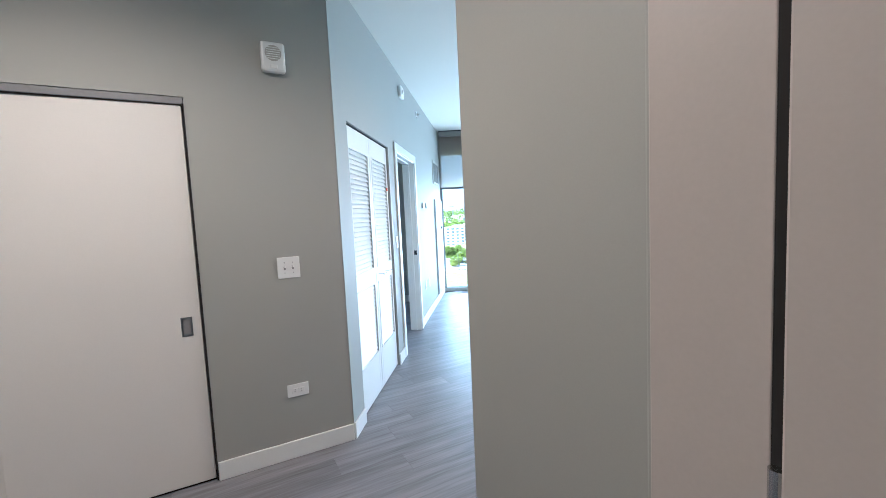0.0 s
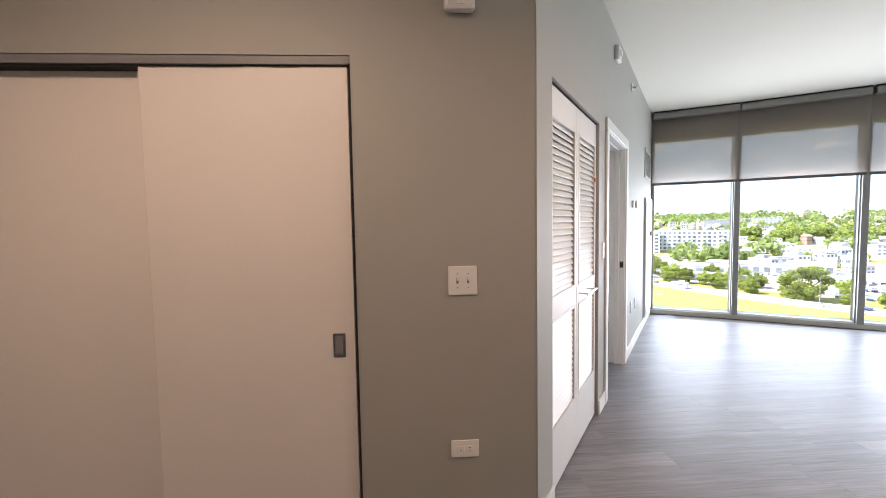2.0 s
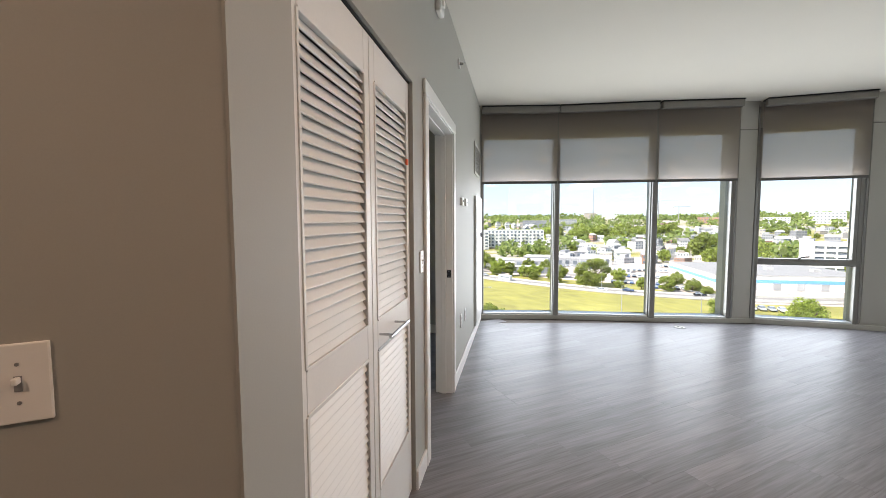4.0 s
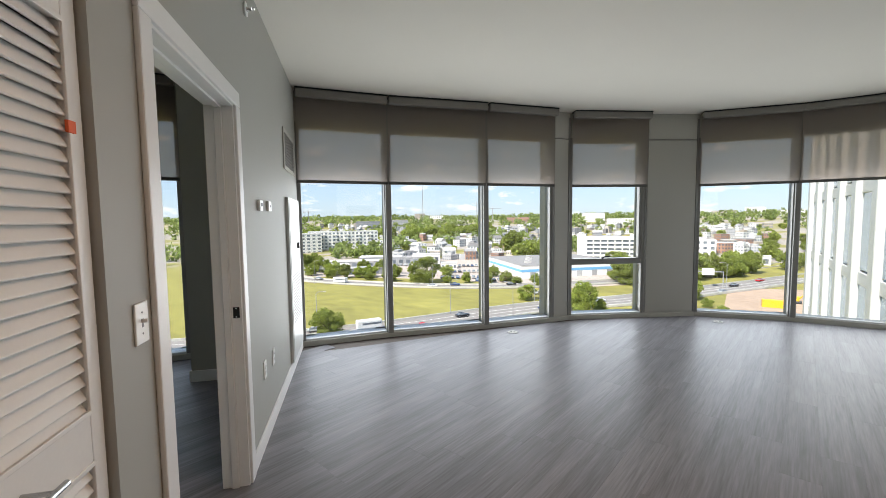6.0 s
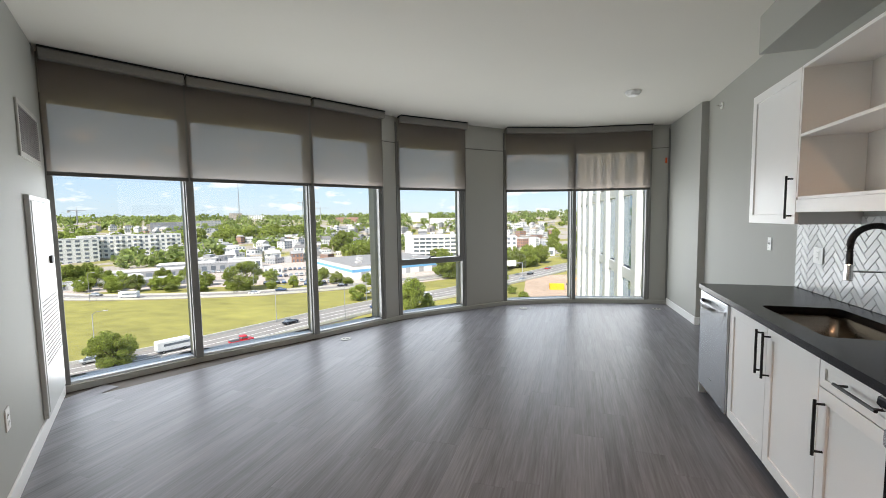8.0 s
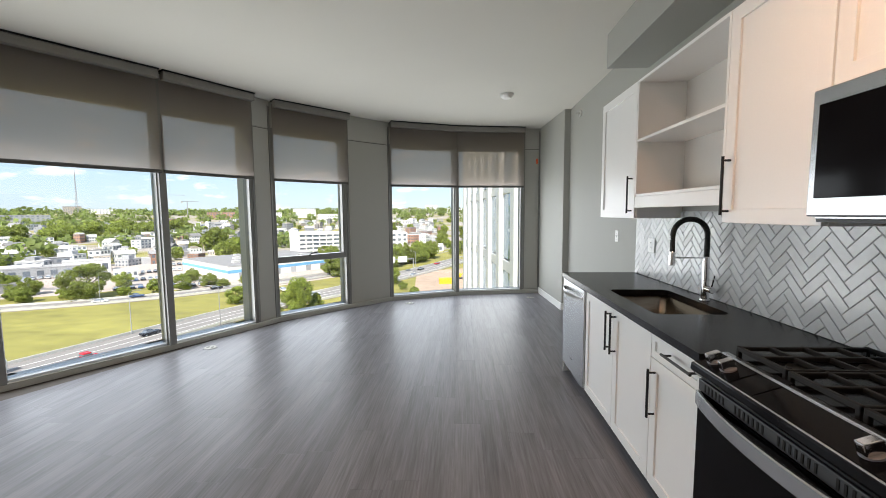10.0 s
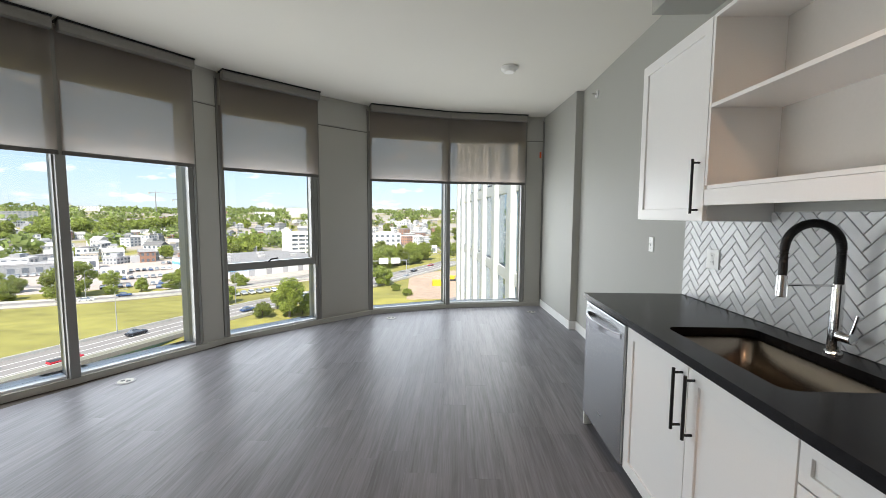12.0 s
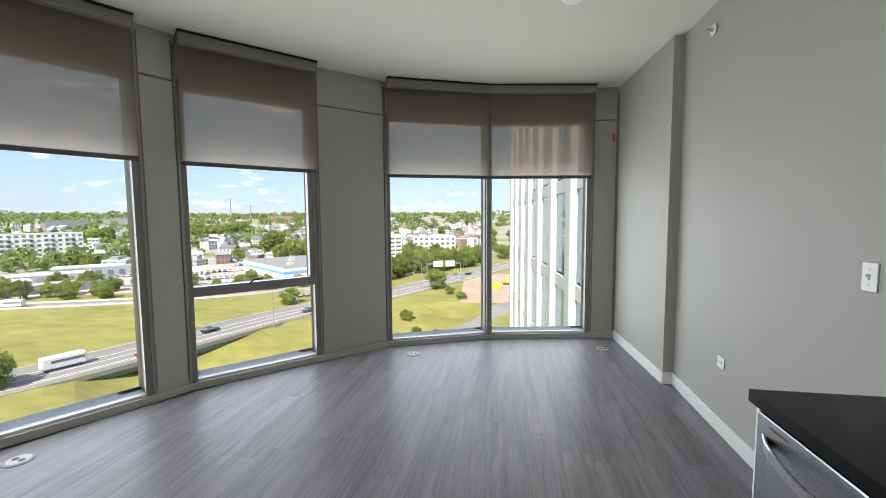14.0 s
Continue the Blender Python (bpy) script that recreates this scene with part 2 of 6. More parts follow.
CARP = [mat("car_paint_" + k, c, rough=0.25, var=0.03, bump=0) for k, c in
        (("red", (0.45, 0.02, 0.03)), ("white", (0.7, 0.7, 0.7)), ("black", (0.02, 0.02, 0.025)), ("silver", (0.4, 0.41, 0.42)), ("blue", (0.05, 0.09, 0.2)))]
YEL = mat("machine_yellow", (0.75, 0.42, 0.02), rough=0.5)


# ---- mesh helpers ----
def box_bm(lo, hi, bevel=0.0, bm=None, m=None):
    """A box between two corners, with rounded edges, added to bm."""
    b2 = bmesh.new()
    c = [(a + b) / 2 for a, b in zip(lo, hi)]
    s = [abs(b - a) for a, b in zip(lo, hi)]
    bmesh.ops.create_cube(b2, size=1, matrix=Matrix.Translation(c) @ Matrix.Diagonal((*s, 1)))
    if bevel:
        bmesh.ops.bevel(b2, geom=list(b2.edges), offset=min(bevel, min(s) * 0.45), segments=2, affect="EDGES", profile=0.5)
    if m is not None:
        b2.transform(m)
    return join_bm(bm, b2)


def join_bm(bm, b2):
    if bm is None:
        return b2
    me = bpy.data.meshes.new("tmp")
    b2.to_mesh(me)
    b2.free()
    bm.from_mesh(me)
    bpy.data.meshes.remove(me)
    return bm


def cyl_bm(p0, p1, r0, r1=None, seg=20, bm=None, bevel=0.0):
    p0, p1 = Vector(p0), Vector(p1)
    r1 = r0 if r1 is None else r1
    d = p1 - p0
    b2 = bmesh.new()
    bmesh.ops.create_cone(b2, cap_ends=True, segments=seg, radius1=r0, radius2=r1, depth=d.length)
    if bevel:
        bmesh.ops.bevel(b2, geom=[e for e in b2.edges if abs(e.verts[0].co.z - e.verts[1].co.z) < 1e-6], offset=bevel, segments=2, affect="EDGES", profile=0.5)
    b2.transform(Matrix.Translation((p0 + p1) / 2) @ d.to_track_quat("Z", "Y").to_matrix().to_4x4())
    return join_bm(bm, b2)


def tube_bm(points, r, seg=12, bm=None):
    """A round tube along a line of points."""
    b2 = bmesh.new()
    pts = [Vector(p) for p in points]
    rings = []
    for i, p in enumerate(pts):
        d = (pts[min(i + 1, len(pts) - 1)] - pts[max(i - 1, 0)]).normalized()
        q = d.to_track_quat("Z", "Y")
        rings.append([b2.verts.new(p + q @ Vector((r * math.cos(2 * math.pi * k / seg), r * math.sin(2 * math.pi * k / seg), 0))) for k in range(seg)])
    for a, b in zip(rings, rings[1:]):
        for k in range(seg):
            b2.faces.new((a[k], a[(k + 1) % seg], b[(k + 1) % seg], b[k]))
    b2.faces.new(rings[0][::-1])
    b2.faces.new(rings[-1])
    return join_bm(bm, b2)


def band_bm(points, half_thick, half_high):
    """A flat bar with softened edges, swept along a level line of points."""
    bm = bmesh.new()
    pts = [Vector(p) for p in points]
    c = half_thick * 0.5
    prof = [(-half_thick, -half_high + c), (-half_thick + c, -half_high), (half_thick - c, -half_high), (half_thick, -half_high + c),
            (half_thick, half_high - c), (half_thick - c, half_high), (-half_thick + c, half_high), (-half_thick, half_high - c)]
    rings = []
    for i, p in enumerate(pts):
        d = (pts[min(i + 1, len(pts) - 1)] - pts[max(i - 1, 0)]).normalized()
        side = Vector((-d.y, d.x, 0))
        rings.append([bm.verts.new(p + side * a + Vector((0, 0, b))) for a, b in prof])
    for a, b in zip(rings, rings[1:]):
        for k in range(8):
            bm.faces.new((a[k], a[(k + 1) % 8], b[(k + 1) % 8], b[k]))
    bm.faces.new(rings[0][::-1])
    bm.faces.new(rings[-1])
    return bm


def prism_bm(poly, z0, z1, chamfer=0.0, bm=None):
    """An upright prism on a plan outline (counter-clockwise), with a chamfered top edge."""
    b2 = bmesh.new()
    n = len(poly)
    lower = [b2.verts.new((x, y, z0)) for x, y in poly]
    if chamfer:
        c = Vector((sum(p[0] for p in poly) / n, sum(p[1] for p in poly) / n))
        mid = [b2.verts.new((x, y, z1 - chamfer)) for x, y in poly]
        ins = []
        for i in range(n):
            p, a, b = Vector(poly[i]), Vector(poly[i - 1]), Vector(poly[(i + 1) % n])
            e1, e2 = (p - a).normalized(), (b - p).normalized()
            n1, n2 = Vector((-e1.y, e1.x)), Vector((-e2.y, e2.x))
            k = max(0.3, 1 + n1.dot(n2))
            ins.append(p + (n1 + n2) * chamfer / k)
        top = [b2.verts.new((p.x, p.y, z1)) for p in ins]
        rings = [lower, mid, top]
    else:
        top = [b2.verts.new((x, y, z1)) for x, y in poly]
        rings = [lower, top]
    for a, b in zip(rings, rings[1:]):
        for i in range(n):
            b2.faces.new((a[i], a[(i + 1) % n], b[(i + 1) % n], b[i]))
    b2.faces.new(top)
    b2.faces.new(lower[::-1])
    return join_bm(bm, b2)


def clip_poly(poly, half_planes):
    """Cuts a convex outline by half planes (a, b, c): keeps a*x + b*y <= c."""
    for a, b, c in half_planes:
        out = []
        for i in range(len(poly)):
            p, q = poly[i], poly[(i + 1) % len(poly)]
            dp, dq = a * p[0] + b * p[1] - c, a * q[0] + b * q[1] - c
            if dp <= 0:
                out.append(p)
            if (dp < 0 < dq) or (dq < 0 < dp):
                t = dp / (dp - dq)
                out.append((p[0] + t * (q[0] - p[0]), p[1] + t * (q[1] - p[1])))
        poly = out
        if len(poly) < 3:
            return []
    return poly


def area_of(poly):
    return 0.5 * sum(poly[i - 1][0] * poly[i][1] - poly[i][0] * poly[i - 1][1] for i in range(len(poly)))


def mesh_of(name, bm, material, smooth=False):
    me = bpy.data.meshes.new(name)
    bmesh.ops.recalc_face_normals(bm, faces=list(bm.faces))
    bm.to_mesh(me)
    bm.free()
    me.materials.append(material)
    if smooth:
        for p in me.polygons:
            p.use_smooth = True
    return me


def part(name, bm, material, parent, label="", smooth=False):
    ob = new(name, mesh_of(name, bm, material, smooth))
    ob.parent = parent
    if label:
        ob["label"] = label
    return ob


def thing(name, m, label, category, group=""):
    ob = new(name)
    ob.empty_display_size = 0.1
    ob.matrix_world = m
    return tagged(ob, label, category, group)


def structure(name, bm, material, label, category="", m=None, smooth=False):
    ob = new(name, mesh_of(name, bm, material, smooth))
    if m is not None:
        ob.matrix_world = m
    return tagged(ob, label, category or name.split("_")[0], "", "structure")


# ---- plan ----
CEILZ = 2.93
I4 = Matrix.Identity(4)
# foot of the glazed wall, from the living room's corner to the kitchen side
G = [Vector(p) for p in ((-5.90, -1.555), (-5.41, -0.625), (-4.72, 0.45), (-4.20, 1.33), (-4.075, 1.59), (-3.305, 2.42),
                         (-2.757, 2.965), (-1.663, 3.43), (-0.478, 3.645), (-0.175, 3.67))]
BED = [Vector(p) for p in ((-5.90, -1.555), (-6.46, -2.54), (-6.88, -3.66), (-7.05, -4.86), (-7.05, -6.2))]
B0 = Vector((-1.768, -4.492))            # corner of the louvre-door wall and the closet wall
DW = Vector((-0.8151, 0.5794))            # along the louvre-door wall
LW = Matrix.Translation((B0.x, B0.y, 0)) @ Matrix.Rotation(math.atan2(DW.y, DW.x), 4, "Z")  # x along it, y behind it
XC = -1.772                              # closet wall
YS = -4.377                              # wall beside the refrigerator, facing the entry
YH = -6.955                              # south wall of the entry


def wall_with_holes(length, height, thick, holes, z0=0.0):
    """A wall along local x from 0 to length, its face at y=0 and its back at y=thick, with rectangular holes (x0, x1, z0, z1)."""
    xs = sorted({0.0, length, *[h[0] for h in holes], *[h[1] for h in holes]})
    bm = None
    for a, b in zip(xs, xs[1:]):
        cuts = sorted((h[2], h[3]) for h in holes if h[0] <= a + 1e-6 and h[1] >= b - 1e-6)
        z = z0
        for c0, c1 in cuts + [(height, height)]:
            if c0 > z + 1e-4:
                bm = box_bm((a, 0, z), (b, thick, c0), 0, bm)
            z = c1
    bmesh.ops.remove_doubles(bm, verts=list(bm.verts), dist=1e-5)
    inner = {}
    for f in bm.faces:
        key = tuple(round(v, 4) for v in f.calc_center_median())
        inner.setdefault(key, []).append(f)
    bmesh.ops.delete(bm, geom=[f for fs in inner.values() if len(fs) > 1 for f in fs], context="FACES")
    return bm


def seg_frame(a, b, z=0.0):
    """Local frame of a piece of the glazed wall: x from a to b, y outwards."""
    d = (b - a).normalized()
    return Matrix.Translation((a.x, a.y, z)) @ Matrix.Rotation(math.atan2(d.y, d.x), 4, "Z")


# daylight entering through each bay: a lamp in the window's opening stands in for the sky
for pts, power in ((G, 22.0), (BED[::-1], 2.5)):
    for k, (a, b) in enumerate(zip(pts, pts[1:])):
        if pts is G and k in (3, 5, 8):
            continue
        L = (b - a).length
        lm = new("window_daylight", bpy.data.lights.new("window_daylight", "AREA"))
        lm.data.shape, lm.data.size, lm.data.size_y = "RECTANGLE", L - 0.12, 1.80
        lm.data.energy, lm.data.color = power * SKYLIGHT, (0.92, 0.96, 1.0)
        d = (b - a).normalized()
        inward = Vector((d.y, -d.x, 0))
        c = Vector(((a.x + b.x) / 2, (a.y + b.y) / 2, 1.02)) - inward * 0.07
        lm.matrix_world = look(c, c + inward)


# ---- large structure ----
LEFT_LEN = 5.07
structure("wall_west", wall_with_holes(LEFT_LEN, CEILZ, 0.13, [(0.217, 1.30, 0, 2.065), (1.592, 2.525, 0, 2.08)]), WALL,
          "light grey-green painted wall with louvred closet and bedroom openings", "wall", LW)
CLM = Matrix.Translation((XC, YH, 0)) @ Matrix.Rotation(radians(90), 4, "Z")   # x runs north, y runs west
structure("wall_closet", wall_with_holes(B0.y - YH, CEILZ, 0.12, [(0.025, 1.69, 0, 2.084)]), WALL,
          "grey-green painted wall around the sliding closet doors", "wall", CLM)
structure("wall_corner", prism_bm([(B0.x - 0.004, B0.y - 0.001), (XC - 0.12, B0.y - 0.001), (B0.x - 0.15, B0.y - 0.05 + 0.1)][::-1], 0, CEILZ), WALL, "grey-green painted corner post of the walls", "wall")
structure("wall_south", box_bm((XC - 0.8, YH - 0.12, 0), (1.9, YH, CEILZ)), WALL, "grey-green painted entry wall", "wall")
structure("wall_entry", box_bm((1.78, YH, 0), (1.9, YS + 0.1, CEILZ)), WALL, "grey-green painted wall behind the entry", "wall")
structure("wall_closet_back", box_bm((XC - 0.80, YH, 0), (XC - 0.74, -5.10, CEILZ)), WALL, "painted back of the closet", "wall")
structure("wall_closet_side", box_bm((XC - 0.74, -5.16, 0), (XC - 0.12, -5.10, CEILZ)), WALL, "painted side of the closet", "wall")
structure("wall_fridge_side", box_bm((-0.495, YS, 0), (1.78, YS + 0.10, CEILZ), 0.004), WALL, "beige-grey painted wall beside the refrigerator", "wall")
structure("wall_fridge_back", box_bm((0.30, YS + 0.10, 0), (0.42, -3.30, CEILZ)), WALL, "painted wall behind the refrigerator", "wall")
structure("wall_kitchen", box_bm((0.0, -3.30, 0), (0.14, 4.1, CEILZ)), WALL, "light grey-green painted kitchen wall", "wall")
structure("wall_column", prism_bm([(0.0, 2.335), (0.0, 3.98), (-0.20, 3.98), (-0.086, 2.335)], 0, CEILZ), WALL, "grey-green painted column against the kitchen wall", "column")
structure("soffit", box_bm((-0.345, -3.30, 2.655), (0.0, -0.125, CEILZ), 0.004), WALL, "grey-green painted soffit over the wall cabinets", "soffit")
structure("wall_laundry_back", box_bm((0.0, 0.75, 0), (1.42, 0.83, CEILZ)), WALL, "painted back of the louvred closet", "wall", LW)
structure("wall_laundry_side", box_bm((0.0, 0.13, 0), (0.08, 0.75, CEILZ)), WALL, "painted side of the louvred closet", "wall", LW)
structure("wall_bedroom_side", box_bm((1.34, 0.13, 0), (1.42, 4.0, CEILZ)), WALL, "dim grey painted bedroom wall", "wall", LW)
structure("wall_mechanical_side", box_bm((4.23, 0.13, 0), (4.30, 0.875, CEILZ)), WALL, "dim grey painted side of the mechanical closet", "wall", LW)
structure("wall_mechanical_back", box_bm((4.30, 0.80, 0), (5.45, 0.875, CEILZ)), WALL, "dim grey painted back of the mechanical closet", "wall", LW)
structure("wall_bedroom_south", box_bm((-7.1, -6.32, 0), (-2.0, -6.2, CEILZ)), WALL, "dim grey painted bedroom end wall", "wall")

outline = [(p.x, p.y) for p in G[:-1]] + [(0.14, 3.86), (0.14, -3.3), (1.9, -3.3), (1.9, -6.95), (-7.0, -6.95)] + [(p.x, p.y) for p in BED[::-1][:-1]]
_ext = []
_c = Vector((-2.2, -1.8))
for x, y in outline:
    v = Vector((x, y)) - _c
    _ext.append(tuple(_c + v * (1 + 0.30 / v.length)))
structure("ceiling", prism_bm(_ext[::-1], CEILZ, CEILZ + 0.3), CEIL, "smooth off-white painted ceiling", "ceiling")
structure("floor", prism_bm(_ext[::-1], -0.35, -0.006), SUBFLOOR, "dark underlay below grey-brown wood-look planks", "floor")


# ---- glazed wall ----
def window_unit(i, a, b, transom=None, group="windows"):
    """One glazed bay: frame, pane and sill."""
    L = (b - a).length
    m = seg_frame(a, b)
    ob = tagged(new("window_%d" % i), "tall fixed window in a grey aluminium frame" if transom is None else "tall window with an operable sash over a fixed light", "window", group, "structure")
    ob.matrix_world = m
    zb, zt = 0.085, 2.53
    part("bottom_rail", box_bm((0.045, 0.0, 0.06), (L - 0.045, 0.14, zb), 0.004), SILL, ob, "pale metal sill rail")
    part("top_rail", box_bm((0.045, 0.02, zt), (L - 0.045, 0.14, zt + 0.06), 0.004), ALU, ob)
    part("window_jamb", box_bm((0.0, 0.0, 0.06), (0.045, 0.14, zt + 0.06), 0.004), ALU, ob)
    part("window_jamb", box_bm((L - 0.045, 0.0, 0.06), (L, 0.14, zt + 0.06), 0.004), ALU, ob)
    panes = [(zb, zt)]
    if transom:
        part("transom_bar", box_bm((0.045, 0.0, transom - 0.05), (L - 0.045, 0.12, transom + 0.035), 0.004), ALU, ob)
        part("sash_stile", box_bm((L - 0.085, 0.005, transom + 0.035), (L - 0.045, 0.11, zt), 0.004), ALU, ob)
        part("sash_handle", tube_bm([(L * 0.43, -0.01, transom + 0.03), (L * 0.45, -0.035, transom + 0.06), (L * 0.52, -0.04, transom + 0.068)], 0.009, 8), BLACK, ob, "black sash handle")
        panes = [(zb, transom - 0.05), (transom + 0.035, zt)]
    for z0, z1 in panes:
        p = part("pane", box_bm((0.045, 0.088, z0), (L - 0.045, 0.094, z1)), GLASS, ob, "clear glass pane")
        p.visible_shadow = False
    part("spandrel", box_bm((0.0, 0.03, zt + 0.06), (L, 0.16, CEILZ)), PANELG, ob, "grey panel above the glass")
    return ob


def roller_shade(a, b, i):
    L = (b - a).length
    ob = thing("roller_shade", seg_frame(a, b, 0), "half-lowered grey solar-screen roller shade at the window", "roller shade", "roller shades along the windows")
    part("fascia", box_bm((0.014, -0.165, CEILZ - 0.10), (L - 0.014, -0.085, CEILZ - 0.015), 0.012), CASSETTE, ob, "grey metal head fascia")
    part("bracket", box_bm((0.012, -0.17, CEILZ - 0.016), (L - 0.012, -0.02, CEILZ - 0.002), 0.003), BLACK, ob, "black mounting rail")
    part("fabric", box_bm((0.012, -0.062, 1.928), (L - 0.012, -0.0605, CEILZ - 0.05)), FABRIC, ob, "grey woven screen fabric")
    part("hem_bar", box_bm((0.010, -0.068, 1.895), (L - 0.010, -0.054, 1.930), 0.004), HEM, ob, "dark hem bar")
    return ob


def pier(name, a, b, joints=True):
    L = (b - a).length
    ob = structure(name, box_bm((0, 0.0, 0.06), (L, 0.30, CEILZ)), PANELG, "grey painted panel pier between windows", "pier", seg_frame(a, b))
    if joints:
        w = L
        part("panel", box_bm((0.03, -0.008, 0.09), (w - 0.03, 0.0, 2.555), 0.003), PANELG, ob)
        part("panel", box_bm((0.03, -0.008, 2.575), (w - 0.03, 0.0, 2.88), 0.003), PANELG, ob)
        part("joint", box_bm((0.032, -0.003, 2.560), (w - 0.032, 0.0, 2.570)), JOINT, ob, "dark joint between panels")
        for x in (0.026, w - 0.026):
            part("joint", box_bm((x - 0.0035, -0.003, 0.09), (x + 0.0035, 0.0, 2.88)), JOINT, ob, "dark joint beside the panel")
        part("edge_trim", box_bm((0.0, -0.012, 0.07), (0.022, 0.0, CEILZ - 0.07), 0.002), ALU, ob)
        part("edge_trim", box_bm((w - 0.022, -0.012, 0.07), (w, 0.0, CEILZ - 0.07), 0.002), ALU, ob)
    return ob


num = 1
for k, tr in ((0, None), (1, None), (2, None), (4, 0.845), (6, None), (7, None)):
    window_unit(num, G[k], G[k + 1], tr)
    roller_shade(G[k], G[k + 1], num)
    num += 1
for k in range(1, 3):
    # cover cap over the joint of two bays
    d = (G[k + 1] - G[k - 1]).normalized()
    m = Matrix.Translation((G[k].x, G[k].y, 0)) @ Matrix.Rotation(math.atan2(d.y, d.x), 4, "Z")
    structure("mullion_%d" % k, box_bm((-0.033, -0.045, 0.06), (0.035, 0.02, CEILZ - 0.07), 0.005), ALU, "grey aluminium window mullion", "mullion", m)
d = (G[8] - G[6]).normalized()
structure("mullion_7", box_bm((-0.03, -0.045, 0.06), (0.03, 0.02, CEILZ - 0.07), 0.005), ALU, "grey aluminium window mullion", "mullion",
          Matrix.Translation((G[7].x, G[7].y, 0)) @ Matrix.Rotation(math.atan2(d.y, d.x), 4, "Z"))
pier("pier_1", G[3], G[4])
pier("pier_2", G[5], G[6])
pier("pier_3", G[8], G[9])
for k in range(4):
    window_unit(num, BED[k + 1], BED[k], None, "bedroom windows")
    roller_shade(BED[k + 1], BED[k], num)
    num += 1

# low curb under the glass
for pts, nm in ((G, "curb"), (BED[::-1], "bedroom_curb")):
    bm = None
    for a, b in zip(pts, pts[1:]):
        L = (b - a).length
        bm = box_bm((-0.012, -0.02, 0.0), (L + 0.012, 0.16, 0.062), 0.004, bm, seg_frame(a, b))
    structure(nm, bm, PANELG, "low grey curb below the windows", "curb")
    bm = None
    for a, b in zip(pts, pts[1:]):
        L = (b - a).length
        bm = box_bm((-0.15, 0.165, -1.2), (L + 0.15, 0.30, 0.06), 0, bm, seg_frame(a, b))
    structure(nm + "_outer", bm, TOWERW, "white slab edge outside the windows", "slab")


# ---- trim of the rooms ----
def baseboard(name, p, q, side=-1, h=0.105, t=0.014):
    a, b = Vector(p), Vector(q)
    m = seg_frame(a, b)
    lo, hi = ((0, -t, 0.0), ((b - a).length, 0, h)) if side < 0 else ((0, 0, 0), ((b - a).length, t, h))
    return structure(name, box_bm(lo, hi, 0.004), WHITE, "white painted baseboard", "baseboard", m)


def on_left(s, off=0.0):
    v = B0 + DW * s + Vector((0.5794, 0.8151)) * off
    return (v.x, v.y)


baseboard("baseboard_1", on_left(0.0), on_left(0.215))
baseboard("baseboard_2", on_left(1.302), on_left(1.512))
baseboard("baseboard_3", on_left(2.604), on_left(5.03))
baseboard("baseboard_4", (XC, B0.y - 0.002), (XC, -5.262), 1)
baseboard("baseboard_5", (0.0, 2.335), (0.0, 0.0), -1)
baseboard("baseboard_6", (-0.178, 3.66), (-0.086, 2.335), -1)
baseboard("baseboard_7", (-0.098, 2.335), (-0.0, 2.335), -1)
baseboard("baseboard_8", (XC, YH), (1.78, YH), 1)
baseboard("baseboard_9", (-0.495, YS), (0.40, YS), -1)
structure("baseboard_10", box_bm((4.216, 0.2, 0), (4.23, 0.889, 0.105), 0.004), WHITE, "white painted bedroom baseboard", "baseboard", LW)
structure("baseboard_11", box_bm((4.216, 0.875, 0), (5.3, 0.889, 0.105), 0.004), WHITE, "white painted bedroom baseboard", "baseboard", LW)

# bedroom door casing and jamb, with the door swung open into the bedroom
door = tagged(new("door_1"), "white bedroom doorway with its door swung open", "door", "", "structure")
door.matrix_world = LW
for x0, x1 in ((1.514, 1.595), (2.522, 2.602)):
    part("casing", box_bm((x0, -0.018, 0), (x1, 0.0, 2.072), 0.005), WHITE, door)
part("casing", box_bm((1.514, -0.018, 2.074), (2.602, 0.0, 2.155), 0.005), WHITE, door)
for x0, x1 in ((1.594, 1.612), (2.505, 2.523)):
    part("jamb", box_bm((x0, -0.004, 0), (x1, 0.135, 2.062), 0.002), WHITE, door)
    part("stop", box_bm((x0 - (0.0 if x0 < 2 else 0.012), 0.05, 0), (x1 + (0.012 if x0 < 2 else 0.0), 0.085, 2.05), 0.002), WHITE, door)
part("jamb", box_bm((1.594, -0.004, 2.062), (2.523, 0.135, 2.08), 0.002), WHITE, door)
part("stop", box_bm((1.612, 0.05, 2.05), (2.505, 0.085, 2.062), 0.002), WHITE, door)
part("strike_plate", box_bm((2.5015, 0.008, 0.945), (2.5055, 0.040, 1.005), 0.001), BLACK, door, "black strike plate")
for z in (0.951, 0.999):
    part("screw", cyl_bm((2.5005, 0.024, z), (2.502, 0.024, z), 0.004, seg=10), STEEL, door)
leaf = part("door_leaf", box_bm((1.547, 0.14, 0.012), (1.589, 1.03, 2.055), 0.003), WHITE, door, "white door leaf")
part("door_handle", cyl_bm((1.607, 0.96, 0.96), (1.647, 0.96, 0.96), 0.025), STEEL, leaf, "satin lever handle")


